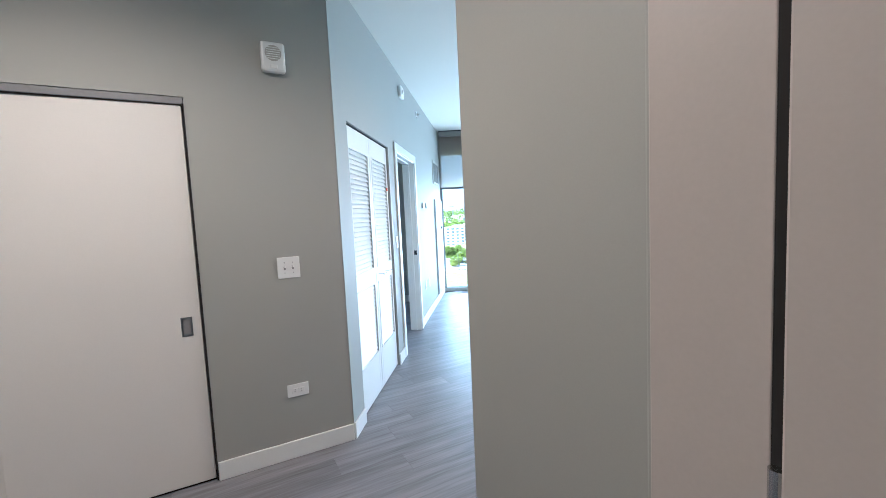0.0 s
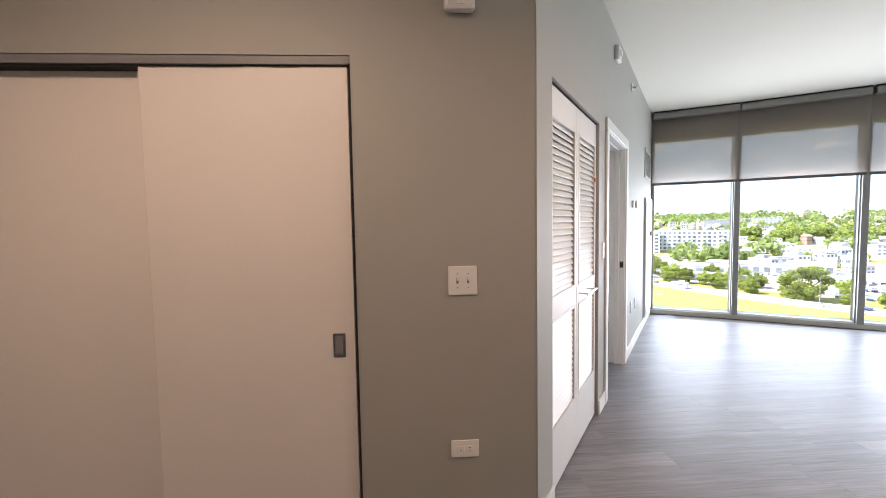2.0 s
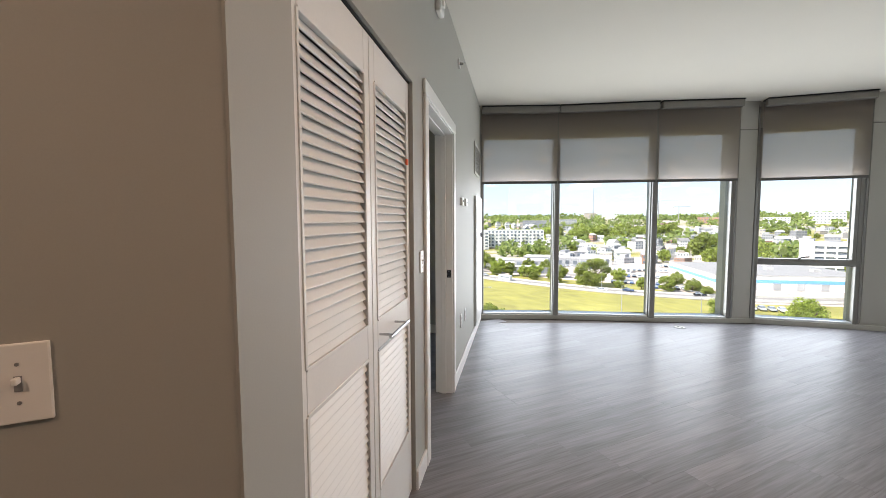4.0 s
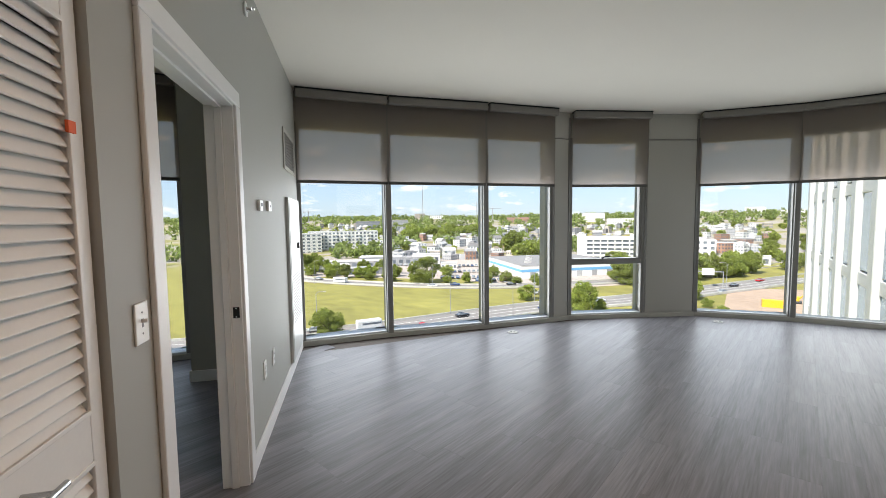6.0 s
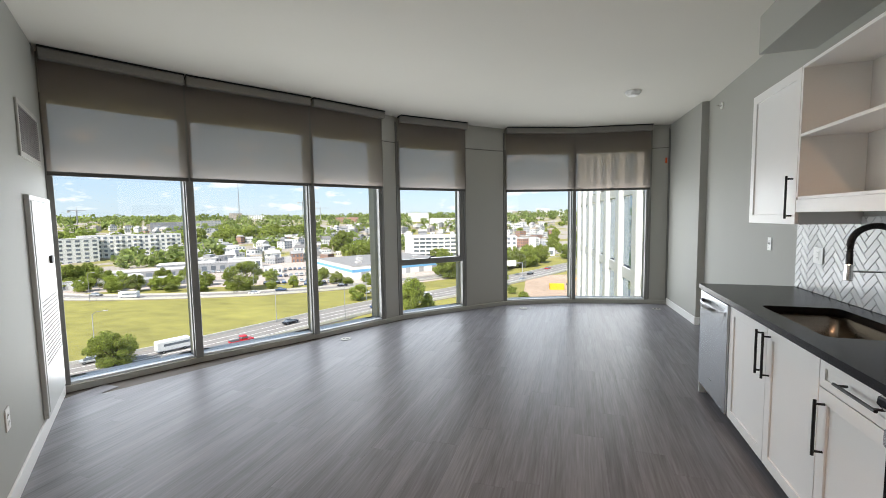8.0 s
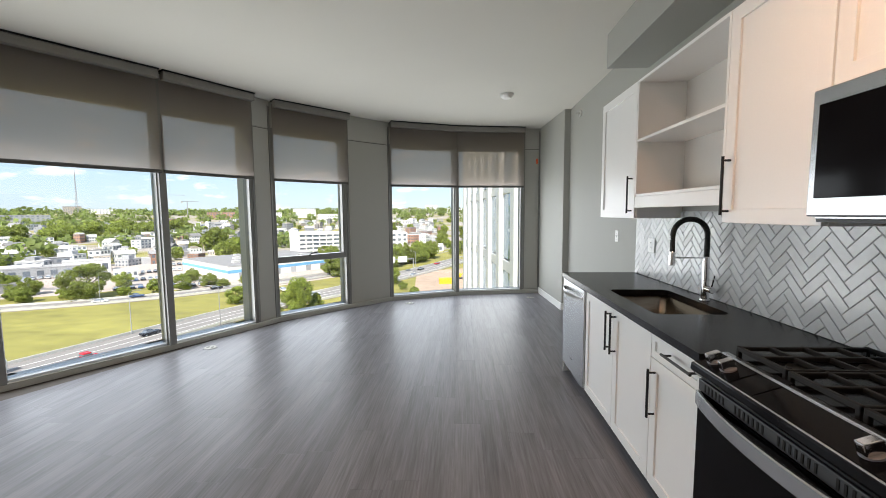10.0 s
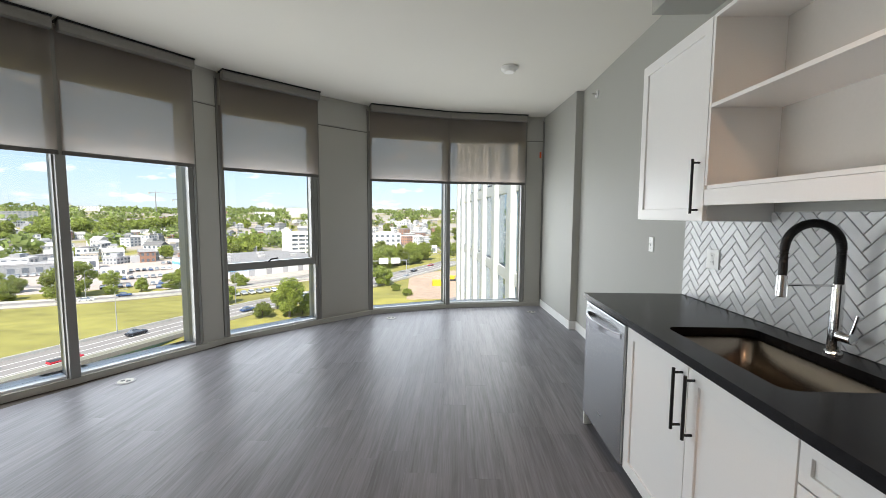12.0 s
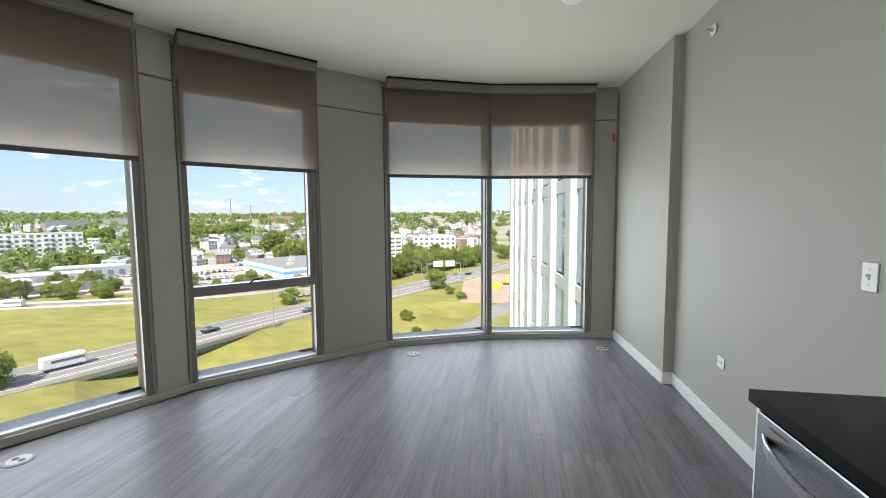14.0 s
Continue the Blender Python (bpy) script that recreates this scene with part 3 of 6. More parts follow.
# ---- entry: sliding closet doors, louvred doors, wall fixtures ----
closet = thing("sliding_closet_doors", CLM, "two off-white sliding closet doors on a dark top track, closed", "closet door")
part("top_track", box_bm((0.027, 0.004, 2.048), (1.688, 0.115, 2.082), 0.002), GREYP, closet, "brushed metal top track")
part("track_slot", box_bm((0.035, 0.012, 2.036), (1.68, 0.11, 2.049)), DARK, closet)
part("bottom_guide", box_bm((0.035, 0.02, 0.0), (1.68, 0.11, 0.006), 0.001), DARK, closet)
for x0, x1, y0, px in ((0.852, 1.678, 0.012, 1.584), (0.037, 0.925, 0.056, 0.098)):
    p = part("sliding_panel", box_bm((x0, y0, 0.012), (x1, y0 + 0.034, 2.043), 0.003), DOORW, closet, "off-white flat door panel")
    part("recessed_pull", box_bm((px, y0 - 0.003, 0.832), (px + 0.052, y0 + 0.002, 0.935), 0.001), PULL, p, "satin metal recessed pull")
    part("pull_hollow", box_bm((px + 0.01, y0 - 0.0045, 0.846), (px + 0.042, y0 - 0.0025, 0.922), 0.0005), GREYP, p)
part("edge_trim", box_bm((0.0252, 0.045, 0.0), (0.0345, 0.11, 2.05), 0.001), DARK, closet, "dark edge seal")
part("edge_trim", box_bm((1.683, -0.002, 0.0), (1.691, 0.11, 2.05), 0.001), DARK, closet, "dark edge seal")


def louvre_panel(parent, x0, x1, z_top):
    """One hinged leaf: stiles, rails and two banks of slats."""
    y0, y1 = 0.02, 0.054
    bm = None
    st = 0.05
    for a, b, c, d in ((x0, x0 + st, 0.012, z_top), (x1 - st, x1, 0.012, z_top)):
        bm = box_bm((a, y0, c), (b, y1, d), 0.003, bm)
    for c, d in ((0.012, 0.34), (0.895, 1.018), (1.905, z_top)):
        bm = box_bm((x0 + st, y0, c), (x1 - st, y1, d), 0.003, bm)
    leaf = part("door_panel", bm, WHITE, parent, "white louvred leaf")
    slat = mesh_of("slat", box_bm((0, -0.0035, -0.024), (x1 - x0 - 2 * st, 0.0035, 0.024), 0.0025, None, Matrix.Rotation(radians(-30), 4, "X")), WHITE)
    for lo, hi in ((0.34, 0.895), (1.018, 1.905)):
        count = round((hi - lo) / 0.0335)
        for k in range(count):
            s = new("slat", slat)
            s.parent = leaf
            s.location = (x0 + st, (y0 + y1) / 2, lo + (k + 0.5) * (hi - lo) / count)
    for lo, hi in ((0.34, 0.895), (1.018, 1.905)):
        mo = None
        for a, b, c, d in ((x0 + st - 0.008, x0 + st + 0.004, lo, hi), (x1 - st - 0.004, x1 - st + 0.008, lo, hi), (x0 + st, x1 - st, lo - 0.006, lo + 0.006), (x0 + st, x1 - st, hi - 0.006, hi + 0.006)):
            mo = box_bm((a, y0 - 0.004, c), (b, y0 + 0.004, d), 0.002, mo)
        part("moulding", mo, WHITE, leaf)
    return leaf


louvre = thing("louvred_bifold_door", LW, "white louvred bifold closet door, closed, with a steel bar handle", "bifold door")
la = louvre_panel(louvre, 0.224, 0.756, 2.053)
lb = louvre_panel(louvre, 0.762, 1.292, 2.053)
hb = tube_bm([(0.80, -0.035, 0.956), (1.06, -0.035, 0.956)], 0.007, 10)
hb = tube_bm([(0.83, 0.02, 0.956), (0.83, -0.035, 0.956)], 0.005, 8, hb)
hb = tube_bm([(1.03, 0.02, 0.956), (1.03, -0.035, 0.956)], 0.005, 8, hb)
part("handle", hb, STEEL, lb, "brushed steel bar handle")
part("tag", box_bm((1.228, 0.012, 1.66), (1.254, 0.0195, 1.687), 0.001), ORANGE, lb, "orange paper tag")
part("head_track", box_bm((0.22, 0.015, 2.055), (1.297, 0.06, 2.064), 0.001), DARK, louvre)


def wall_plate(name, m, w, h, toggles=0, sockets=0, label="white plastic light switch plate on the wall", category="light switch", wide=False):
    """A plate in the local xz plane, y<0 out of the wall."""
    ob = thing(name, m, label, category)
    part("plate", box_bm((-w / 2, -0.007, -h / 2), (w / 2, -0.0005, h / 2), 0.0025), PLASTIC, ob)
    for k in range(toggles):
        x = (k - (toggles - 1) / 2) * 0.046
        part("toggle_slot", box_bm((x - 0.005, -0.0082, -0.012), (x + 0.005, -0.0062, 0.012), 0.0005), GREYP, ob)
        part("toggle", box_bm((x - 0.004, -0.021, 0.001), (x + 0.004, -0.007, 0.011), 0.002), PLASTIC, ob)
        for z in (-0.03, 0.03):
            part("screw", cyl_bm((x, -0.008, z), (x, -0.0065, z), 0.003, seg=8), GREYP, ob)
    for k in range(sockets):
        d = (k - (sockets - 1) / 2) * 0.038
        x, z = (d, 0) if wide else (0, d)
        part("socket", box_bm((x - 0.0165, -0.0095, z - 0.014), (x + 0.0165, -0.0065, z + 0.014), 0.003), PLASTIC, ob)
        hole = None
        for hx in (-0.006, 0.006):
            lo, hi = ((x - 0.004, z + hx - 0.001), (x + 0.004, z + hx + 0.001)) if wide else ((x + hx - 0.001, z - 0.001), (x + hx + 0.001, z + 0.007))
            hole = box_bm((lo[0], -0.0102, lo[1]), (hi[0], -0.0092, hi[1]), 0, hole)
        part("slots", hole, DARK, ob)
    return ob


def at_left(s, z, off=0.0):
    return LW @ Matrix.Translation((s, -off, z))


def at_closet(y, z):
    return CLM @ Matrix.Translation((y - YH, 0, z))


KW = Matrix.Rotation(radians(-90), 4, "Z")    # plates on the kitchen wall face west


def at_kitchen(y, z, x=0.0):
    return Matrix.Translation((x, y, z)) @ KW


CLF = Matrix.Rotation(math.pi, 4, "Z")
wall_plate("light_switch", at_closet(-4.815, 1.150), 0.124, 0.124, toggles=2, label="white double toggle switch plate on the grey wall")
wall_plate("wall_outlet", at_closet(-4.815, 0.41), 0.122, 0.076, sockets=2, wide=True, label="white sideways outlet plate low on the grey wall", category="outlet")
wall_plate("light_switch", at_left(1.447, 1.178), 0.072, 0.116, toggles=1, label="white single toggle switch beside the bedroom door")
wall_plate("light_switch", at_kitchen(0.455, 1.215), 0.072, 0.114, toggles=1, label="white single toggle switch on the kitchen wall")
wall_plate("wall_outlet", at_kitchen(-0.33, 1.185, -0.012), 0.115, 0.115, toggles=0, sockets=2, label="white double outlet plate on the tile backsplash", category="outlet")
wall_plate("wall_outlet", at_kitchen(1.542, 0.478), 0.085, 0.075, sockets=1, label="small white outlet plate low on the kitchen wall", category="outlet")
wall_plate("wall_outlet", at_left(3.01, 0.477), 0.075, 0.118, sockets=2, label="white outlet plate low on the wall", category="outlet")
wall_plate("wall_outlet", at_left(3.312, 0.466), 0.075, 0.118, sockets=2, label="white outlet plate low on the wall", category="outlet")
wall_plate("wall_outlet", Matrix.Translation((-1.665, YH, 0.36)) @ CLF, 0.116, 0.072, sockets=2, wide=True, label="white sideways outlet plate on the entry wall", category="outlet")

th = thing("thermostat", at_left(3.035, 1.568), "white thermostat with a dark display on the wall", "thermostat")
part("body", box_bm((-0.045, -0.022, -0.036), (0.045, -0.0005, 0.036), 0.005), PLASTIC, th)
part("display", box_bm((-0.022, -0.0235, -0.006), (0.028, -0.0215, 0.016), 0.001), DARKP, th, "dark display")
sn = thing("wall_sensor", at_left(3.338, 1.573), "small white wall sensor box beside the thermostat", "sensor")
part("body", box_bm((-0.05, -0.02, -0.036), (0.05, -0.0005, 0.036), 0.004), PLASTIC, sn)
part("button", box_bm((-0.012, -0.0225, -0.008), (0.012, -0.0195, 0.008), 0.002), GREYP, sn)

vent = thing("wall_vent", at_left(4.50, 2.138), "grey-framed return air vent grille high on the wall", "vent")
fr = None
for a, b, c, d in ((-0.345, 0.345, 0.155, 0.19), (-0.345, 0.345, -0.19, -0.155), (-0.345, -0.31, -0.155, 0.155), (0.31, 0.345, -0.155, 0.155)):
    fr = box_bm((a, -0.014, c), (b, -0.0005, d), 0.003, fr)
part("frame", fr, VENTM, vent)
part("backing", box_bm((-0.31, -0.003, -0.155), (0.31, -0.001, 0.155)), VENTD, vent, "dark vent interior")
blade = mesh_of("blade", box_bm((-0.31, -0.006, -0.002), (0.31, 0.003, 0.002), 0, None, Matrix.Rotation(radians(30), 4, "X")), VENTB)
for k in range(20):
    o = new("blade", blade)
    o.parent = vent
    o.location = (0, -0.0075, -0.146 + k * 0.01537)

pan = thing("access_panel", at_left(4.553, 0.0), "pale grey metal mechanical access panel with louvre slots and a latch", "access panel")
pf = None
for a, b, c, d in ((-0.385, 0.385, 1.655, 1.69), (-0.385, 0.385, 0.118, 0.15), (-0.385, -0.352, 0.15, 1.655), (0.352, 0.385, 0.15, 1.655)):
    pf = box_bm((a, -0.03, c), (b, -0.0005, d), 0.004, pf)
part("frame", pf, PANELW, pan)
pd = part("panel_door", box_bm((-0.35, -0.034, 0.152), (0.35, -0.004, 1.653), 0.003), PANELW, pan)
part("latch", box_bm((0.11, -0.052, 1.18), (0.18, -0.033, 1.24), 0.004), DARKP, pd, "dark square latch")
slot = mesh_of("slot", box_bm((-0.30, -0.0365, -0.003), (0.30, -0.0335, 0.003), 0.0008), VENTD)
for k in range(16):
    o = new("slot", slot)
    o.parent = pd
    o.location = (0.0, 0, 0.48 + k * 0.03)

sp = thing("fire_speaker", at_closet(-4.815, 2.333), "white fire alarm speaker high on the grey wall", "fire alarm")
part("body", box_bm((-0.063, -0.045, -0.082), (0.063, -0.0005, 0.082), 0.014), PLASTIC, sp)
part("grille", cyl_bm((0, -0.047, 0.018), (0, -0.044, 0.018), 0.043, seg=28), VENTM, sp, "round grey speaker grille")
for k in range(6):
    part("grille_rib", box_bm((-0.036, -0.049, -0.012 + k * 0.012 - 0.002), (0.036, -0.0465, -0.012 + k * 0.012 + 0.002), 0.001), PLASTIC, sp)
part("lens", box_bm((-0.018, -0.05, -0.065), (0.018, -0.044, -0.045), 0.003), lens_off, sp)
st = thing("strobe_alarm", at_left(1.925, 2.735), "white round-cornered strobe alarm high on the wall", "fire alarm")
part("body", box_bm((-0.06, -0.04, -0.06), (0.06, -0.0005, 0.06), 0.012), PLASTIC, st)
part("lens", box_bm((-0.025, -0.052, -0.02), (0.025, -0.039, 0.02), 0.006), lens_off, st)


def sidewall_sprinkler(m):
    ob = thing("sprinkler_head", m, "white and chrome sidewall sprinkler head on the wall", "sprinkler")
    part("escutcheon", cyl_bm((0, -0.012, 0), (0, -0.0005, 0), 0.042, 0.036, 24), PLASTIC, ob)
    part("body", cyl_bm((0, -0.04, 0), (0, -0.011, 0), 0.012, 0.015, 12), CHROME, ob, "chrome sprinkler body")
    part("deflector", box_bm((-0.016, -0.058, 0.004), (0.016, -0.04, 0.009), 0.002), CHROME, ob)
    return ob


sidewall_sprinkler(at_left(2.89, 2.735))
sidewall_sprinkler(at_kitchen(1.837, 2.75))

tg = thing("fire_tag", seg_frame(G[8], G[9], 0) @ Matrix.Translation((0.24, -0.008, 2.36)), "small red-orange tag on the grey pier", "tag")
part("plate", box_bm((-0.014, -0.01, -0.045), (0.014, -0.0005, 0.045), 0.003), ORANGE, tg)

# ceiling lights
for nm, x, y, lit in (("ceiling_light", -1.0, 1.52, False), ("ceiling_light", -0.45, -5.75, True), ("ceiling_light", -1.08, -2.75, True)):
    ob = thing(nm, Matrix.Translation((x, y, CEILZ)), "round flat white ceiling light" + (", lit warm" if lit else ", switched off"), "ceiling light", "ceiling lights")
    part("trim_ring", cyl_bm((0, 0, -0.034), (0, 0, -0.0005), 0.080, 0.089, 32, None, 0.006), PLASTIC, ob)
    part("diffuser", cyl_bm((0, 0, -0.056), (0, 0, -0.0335), 0.053, 0.073, 32, None, 0.008), lamp_on if lit else lens_off, ob, "frosted diffuser")
    if lit:
        lp = new("downlight", bpy.data.lights.new("downlight", "SPOT"))
        lp.data.energy, lp.data.color, lp.data.shadow_soft_size = (LAMP_ENTRY if y < -4.4 else LAMP_KITCHEN), (1.0, 0.66, 0.45) if y < -4.4 else (1.0, 0.58, 0.34), 0.07
        lp.data.spot_size, lp.data.spot_blend = radians(165), 0.7
        lp.matrix_world = look((x, y, CEILZ - 0.066), (x, y, 0))

# floor boxes
for x, y in ((-4.34, 0.52), (-2.42, 2.76), (-0.40, 3.22)):
    ob = thing("floor_outlet", Matrix.Translation((x, y, 0)), "round grey metal floor outlet set in the planks", "floor outlet", "floor outlets by the windows")
    part("ring", cyl_bm((0, 0, -0.004), (0, 0, 0.005), 0.078, 0.074, 32, None, 0.002), GREYP, ob)
    part("cover", cyl_bm((0, 0, 0.004), (0, 0, 0.008), 0.06, 0.058, 32), VENTM, ob)
    for sx in (-0.024, 0.024):
        part("flap", cyl_bm((sx, 0, 0.0075), (sx, 0, 0.0095), 0.018, seg=16), DARKP, ob)

# open entry door folded back against its jog of the wall
YD = -4.645
structure("wall_entry_jog", box_bm((0.40, YD, 0), (1.78, YS, CEILZ), 0.004), WALL, "beige-grey painted wall jog beside the entry door", "wall")
ed = tagged(new("door_2"), "off-white entry door standing open against the wall", "door", "", "structure")
part("frame", box_bm((0.41, YD - 0.006, 0), (0.548, YD - 0.001, 2.35), 0.003), ENTRYD, ed)
part("hinge_gap", box_bm((0.548, YD - 0.006, 0), (0.563, YD - 0.001, 2.35)), DARK, ed)
for z in (0.20, 0.99, 1.86):
    part("hinge", cyl_bm((0.556, YD - 0.012, z), (0.556, YD - 0.012, z + 0.14), 0.008, seg=12), STEEL, ed, "steel hinge knuckle")
part("door_leaf", box_bm((0.563, YD - 0.022, 0.01), (1.46, YD - 0.002, 2.33), 0.003), ENTRYD, ed)


# ---- kitchen ----
XF = -0.61          # cabinet box fronts; doors stand 20 mm proud


def bar_handle(parent, p, q, stand=0.035, r=0.0065):
    """A black bar pull between p and q, standing off towards -x."""
    p, q = Vector(p), Vector(q)
    d = (q - p).normalized()
    out = Vector((-stand, 0, 0))
    bm = tube_bm([p + out - d * 0.018, q + out + d * 0.018], r, 10)
    for e in (p, q):
        bm = tube_bm([e, e + out], r * 0.8, 8, bm)
    return part("handle", bm, BLACK, parent, "matt black bar pull")


def shaker_door(parent, x, y0, y1, z0, z1, name="door", rail=0.062):
    """A framed door facing -x with a recessed middle panel."""
    bm = bmesh.new()
    rings = []
    for xx in (x - 0.02, x):
        rings.append([[bm.verts.new((xx, yy, zz)) for yy, zz in ((y0 + i, z0 + i), (y1 - i, z0 + i), (y1 - i, z1 - i), (y0 + i, z1 - i))] for i in (0, rail)])
    (fo, fi), (bo, bi) = rings
    for k in range(4):
        n = (k + 1) % 4
        for quad in ((fo[k], fo[n], fi[n], fi[k]), (bo[k], bi[k], bi[n], bo[n]), (fo[k], bo[k], bo[n], fo[n]), (fi[k], fi[n], bi[n], bi[k])):
            bm.faces.new(quad)
    bmesh.ops.bevel(bm, geom=list(bm.edges), offset=0.0016, segments=2, affect="EDGES", profile=0.5)
    dr = part(name, bm, CAB, parent)
    part("door_panel", box_bm((x - 0.011, y0 + rail - 0.001, z0 + rail - 0.001), (x - 0.002, y1 - rail + 0.001, z1 - rail + 0.001)), CAB, dr)
    return dr


def base_cabinet(y0, y1, label):
    ob = thing("base_cabinet", I4, label, "cabinet", "base cabinets under the worktop")
    part("body", box_bm((XF, y0 + 0.001, 0.10), (-0.005, y1 - 0.001, 0.64), 0.001), CAB, ob)
    part("top_frame", box_bm((XF, y0 + 0.001, 0.64), (XF + 0.02, y1 - 0.001, 0.876), 0.001), CAB, ob)
    part("toe_kick", box_bm((XF + 0.06, y0 + 0.001, 0.001), (XF + 0.075, y1 - 0.001, 0.10)), DARKP, ob, "dark toe kick")
    return ob


sinkcab = base_cabinet(-1.718, -0.662, "white shaker sink base cabinet with two doors and black pulls")
d1 = shaker_door(sinkcab, XF, -1.213, -0.665, 0.105, 0.872)
bar_handle(d1, (XF - 0.02, -1.174, 0.613), (XF - 0.02, -1.174, 0.826))
d2 = shaker_door(sinkcab, XF, -1.715, -1.217, 0.105, 0.872)
bar_handle(d2, (XF - 0.02, -1.256, 0.613), (XF - 0.02, -1.256, 0.826))
drawcab = base_cabinet(-2.147, -1.718, "white shaker base cabinet with a drawer over a door")
d3 = shaker_door(drawcab, XF, -2.144, -1.721, 0.752, 0.872, "drawer", 0.036)
bar_handle(d3, (XF - 0.02, -1.905, 0.818), (XF - 0.02, -2.105, 0.818))
d4 = shaker_door(drawcab, XF, -2.144, -1.721, 0.105, 0.747)
bar_handle(d4, (XF - 0.02, -1.768, 0.478), (XF - 0.02, -1.768, 0.685))
fillcab = base_cabinet(-3.30, -2.925, "white shaker base cabinet beside the range")
shaker_door(fillcab, XF, -3.297, -2.928, 0.105, 0.872)

endp = thing("cabinet_end_panel", I4, "white end panel closing the run of base cabinets", "cabinet panel")
part("panel", box_bm((-0.632, -0.028, 0.001), (-0.003, -0.008, 0.876), 0.002), CAB, endp)

dw = thing("dishwasher", I4, "stainless steel dishwasher with a curved bar handle under the worktop", "dishwasher")
part("body", box_bm((-0.60, -0.656, 0.10), (-0.01, -0.034, 0.872)), DARKP, dw)
part("door", box_bm((-0.645, -0.654, 0.105), (-0.60, -0.036, 0.868), 0.006), STEEL, dw, "brushed stainless door")
hp = [(-0.645 - 0.052 * math.sin(math.pi * k / 12) ** 0.7, -0.61 + 0.535 * k / 12, 0.795) for k in range(13)]
hm = band_bm(hp, 0.005, 0.016)
part("handle", hm, CHROME, dw, "curved polished steel handle")
part("control_slot", box_bm((-0.6465, -0.18, 0.842), (-0.6445, -0.10, 0.846)), DARKP, dw)
part("badge", box_bm((-0.6465, -0.36, 0.225), (-0.6445, -0.31, 0.235)), GREYP, dw)
part("toe_panel", box_bm((-0.56, -0.656, 0.001), (-0.55, -0.034, 0.10)), DARKP, dw, "dark toe panel")

# worktop with an undermount sink cut out
SX0, SX1, SY0, SY1 = -0.53, -0.135, -1.54, -0.835
wt = thing("worktop", I4, "polished black stone worktop along the kitchen wall", "worktop")
bm = None
for lo, hi in (((-0.65, SY1), (-0.002, 0.003)), ((-0.65, -2.15), (-0.002, SY0)), ((-0.65, SY0), (SX0, SY1)), ((SX1, SY0), (-0.002, SY1))):
    bm = box_bm((lo[0], lo[1], 0.878), (hi[0], hi[1], 0.915), 0, bm)
bmesh.ops.remove_doubles(bm, verts=list(bm.verts), dist=1e-5)
part("slab", bm, COUNTER, wt)
bm = None
for cx, cy, sx, sy in ((SX0, SY0, 1, 1), (SX0, SY1, 1, -1), (SX1, SY0, -1, 1), (SX1, SY1, -1, -1)):
    r = 0.05
    arc = [(cx + sx * (r - r * math.cos(a)), cy + sy * (r - r * math.sin(a))) for a in [k * math.pi / 12 for k in range(7)]]
    poly = [(cx, cy)] + arc
    if area_of(poly) < 0:
        poly = poly[::-1]
    part("cutout_corner", prism_bm(poly, 0.878, 0.9148), COUNTER, wt)
wt2 = thing("worktop", I4, "short polished black stone worktop beside the range", "worktop")
part("slab", box_bm((-0.65, -3.298, 0.878), (-0.002, -2.922, 0.915), 0.003), COUNTER, wt2)

sk = thing("kitchen_sink", I4, "undermount stainless steel kitchen sink", "sink")
bm = bmesh.new()
zt, zb, e = 0.8775, 0.68, 0.012
outer = [(SX0 - 0.004, SY0 - 0.004), (SX1 + 0.004, SY0 - 0.004), (SX1 + 0.004, SY1 + 0.004), (SX0 - 0.004, SY1 + 0.004)]
inner_ = [(SX0 + e, SY0 + e), (SX1 - e, SY0 + e), (SX1 - e, SY1 - e), (SX0 + e, SY1 - e)]
vo = [bm.verts.new((x, y, zt)) for x, y in outer]
vb = [bm.verts.new((x, y, zb)) for x, y in inner_]
edges = []
for k in range(4):
    f = bm.faces.new((vo[k], vo[(k + 1) % 4], vb[(k + 1) % 4], vb[k]))
fb = bm.faces.new(vb[::-1])
bmesh.ops.bevel(bm, geom=[ed_ for ed_ in bm.edges if not all(v in vo for v in ed_.verts)], offset=0.045, segments=5, affect="EDGES", profile=0.5)
bmesh.ops.solidify(bm, geom=list(bm.faces), thickness=0.002)
part("bowl", bm, SINKST, sk, smooth=True)
part("drain", cyl_bm((-0.30, -1.19, zb + 0.001), (-0.30, -1.19, zb + 0.006), 0.045, seg=24), CHROME, sk, "chrome drain")
part("drain_basket", cyl_bm((-0.30, -1.19, zb + 0.005), (-0.30, -1.19, zb + 0.009), 0.03, seg=20), DARKP, sk)

fc = thing("kitchen_faucet", Matrix.Translation((-0.075, -1.185, 0.915)), "chrome kitchen faucet with a black spring spout", "faucet")
part("base", cyl_bm((0, 0, 0), (0, 0, 0.012), 0.03, 0.028, 24, None, 0.003), CHROME, fc)
part("column", cyl_bm((0, 0, 0.012), (0, 0, 0.27), 0.0215, 0.019, 24, None, 0.002), CHROME, fc)
R = 0.098
ux, uy = Vector((-0.99, 0.10, 0)).normalized(), Vector((0, 0, 1))
top = 0.40
path = [Vector((0, 0, 0.225)) + uy * (k * (top - 0.225) / 6) for k in range(7)]
path += [uy * top + ux * (R - R * math.cos(a)) + uy * (R * math.sin(a)) for a in [k * math.pi / 16 for k in range(1, 17)]]
path += [ux * (2 * R) + uy * (top - 0.05 * k) for k in (1, 2)]
bm = tube_bm(path, 0.0145, 14)
for k in range(2, len(path) - 1):
    a, b = path[k - 1], path[k]
    for j in range(3):
        c = a.lerp(b, j / 3)
        dd = (b - a).normalized()
        bm = cyl_bm(c - dd * 0.002, c + dd * 0.002, 0.0162, seg=12, bm=bm)
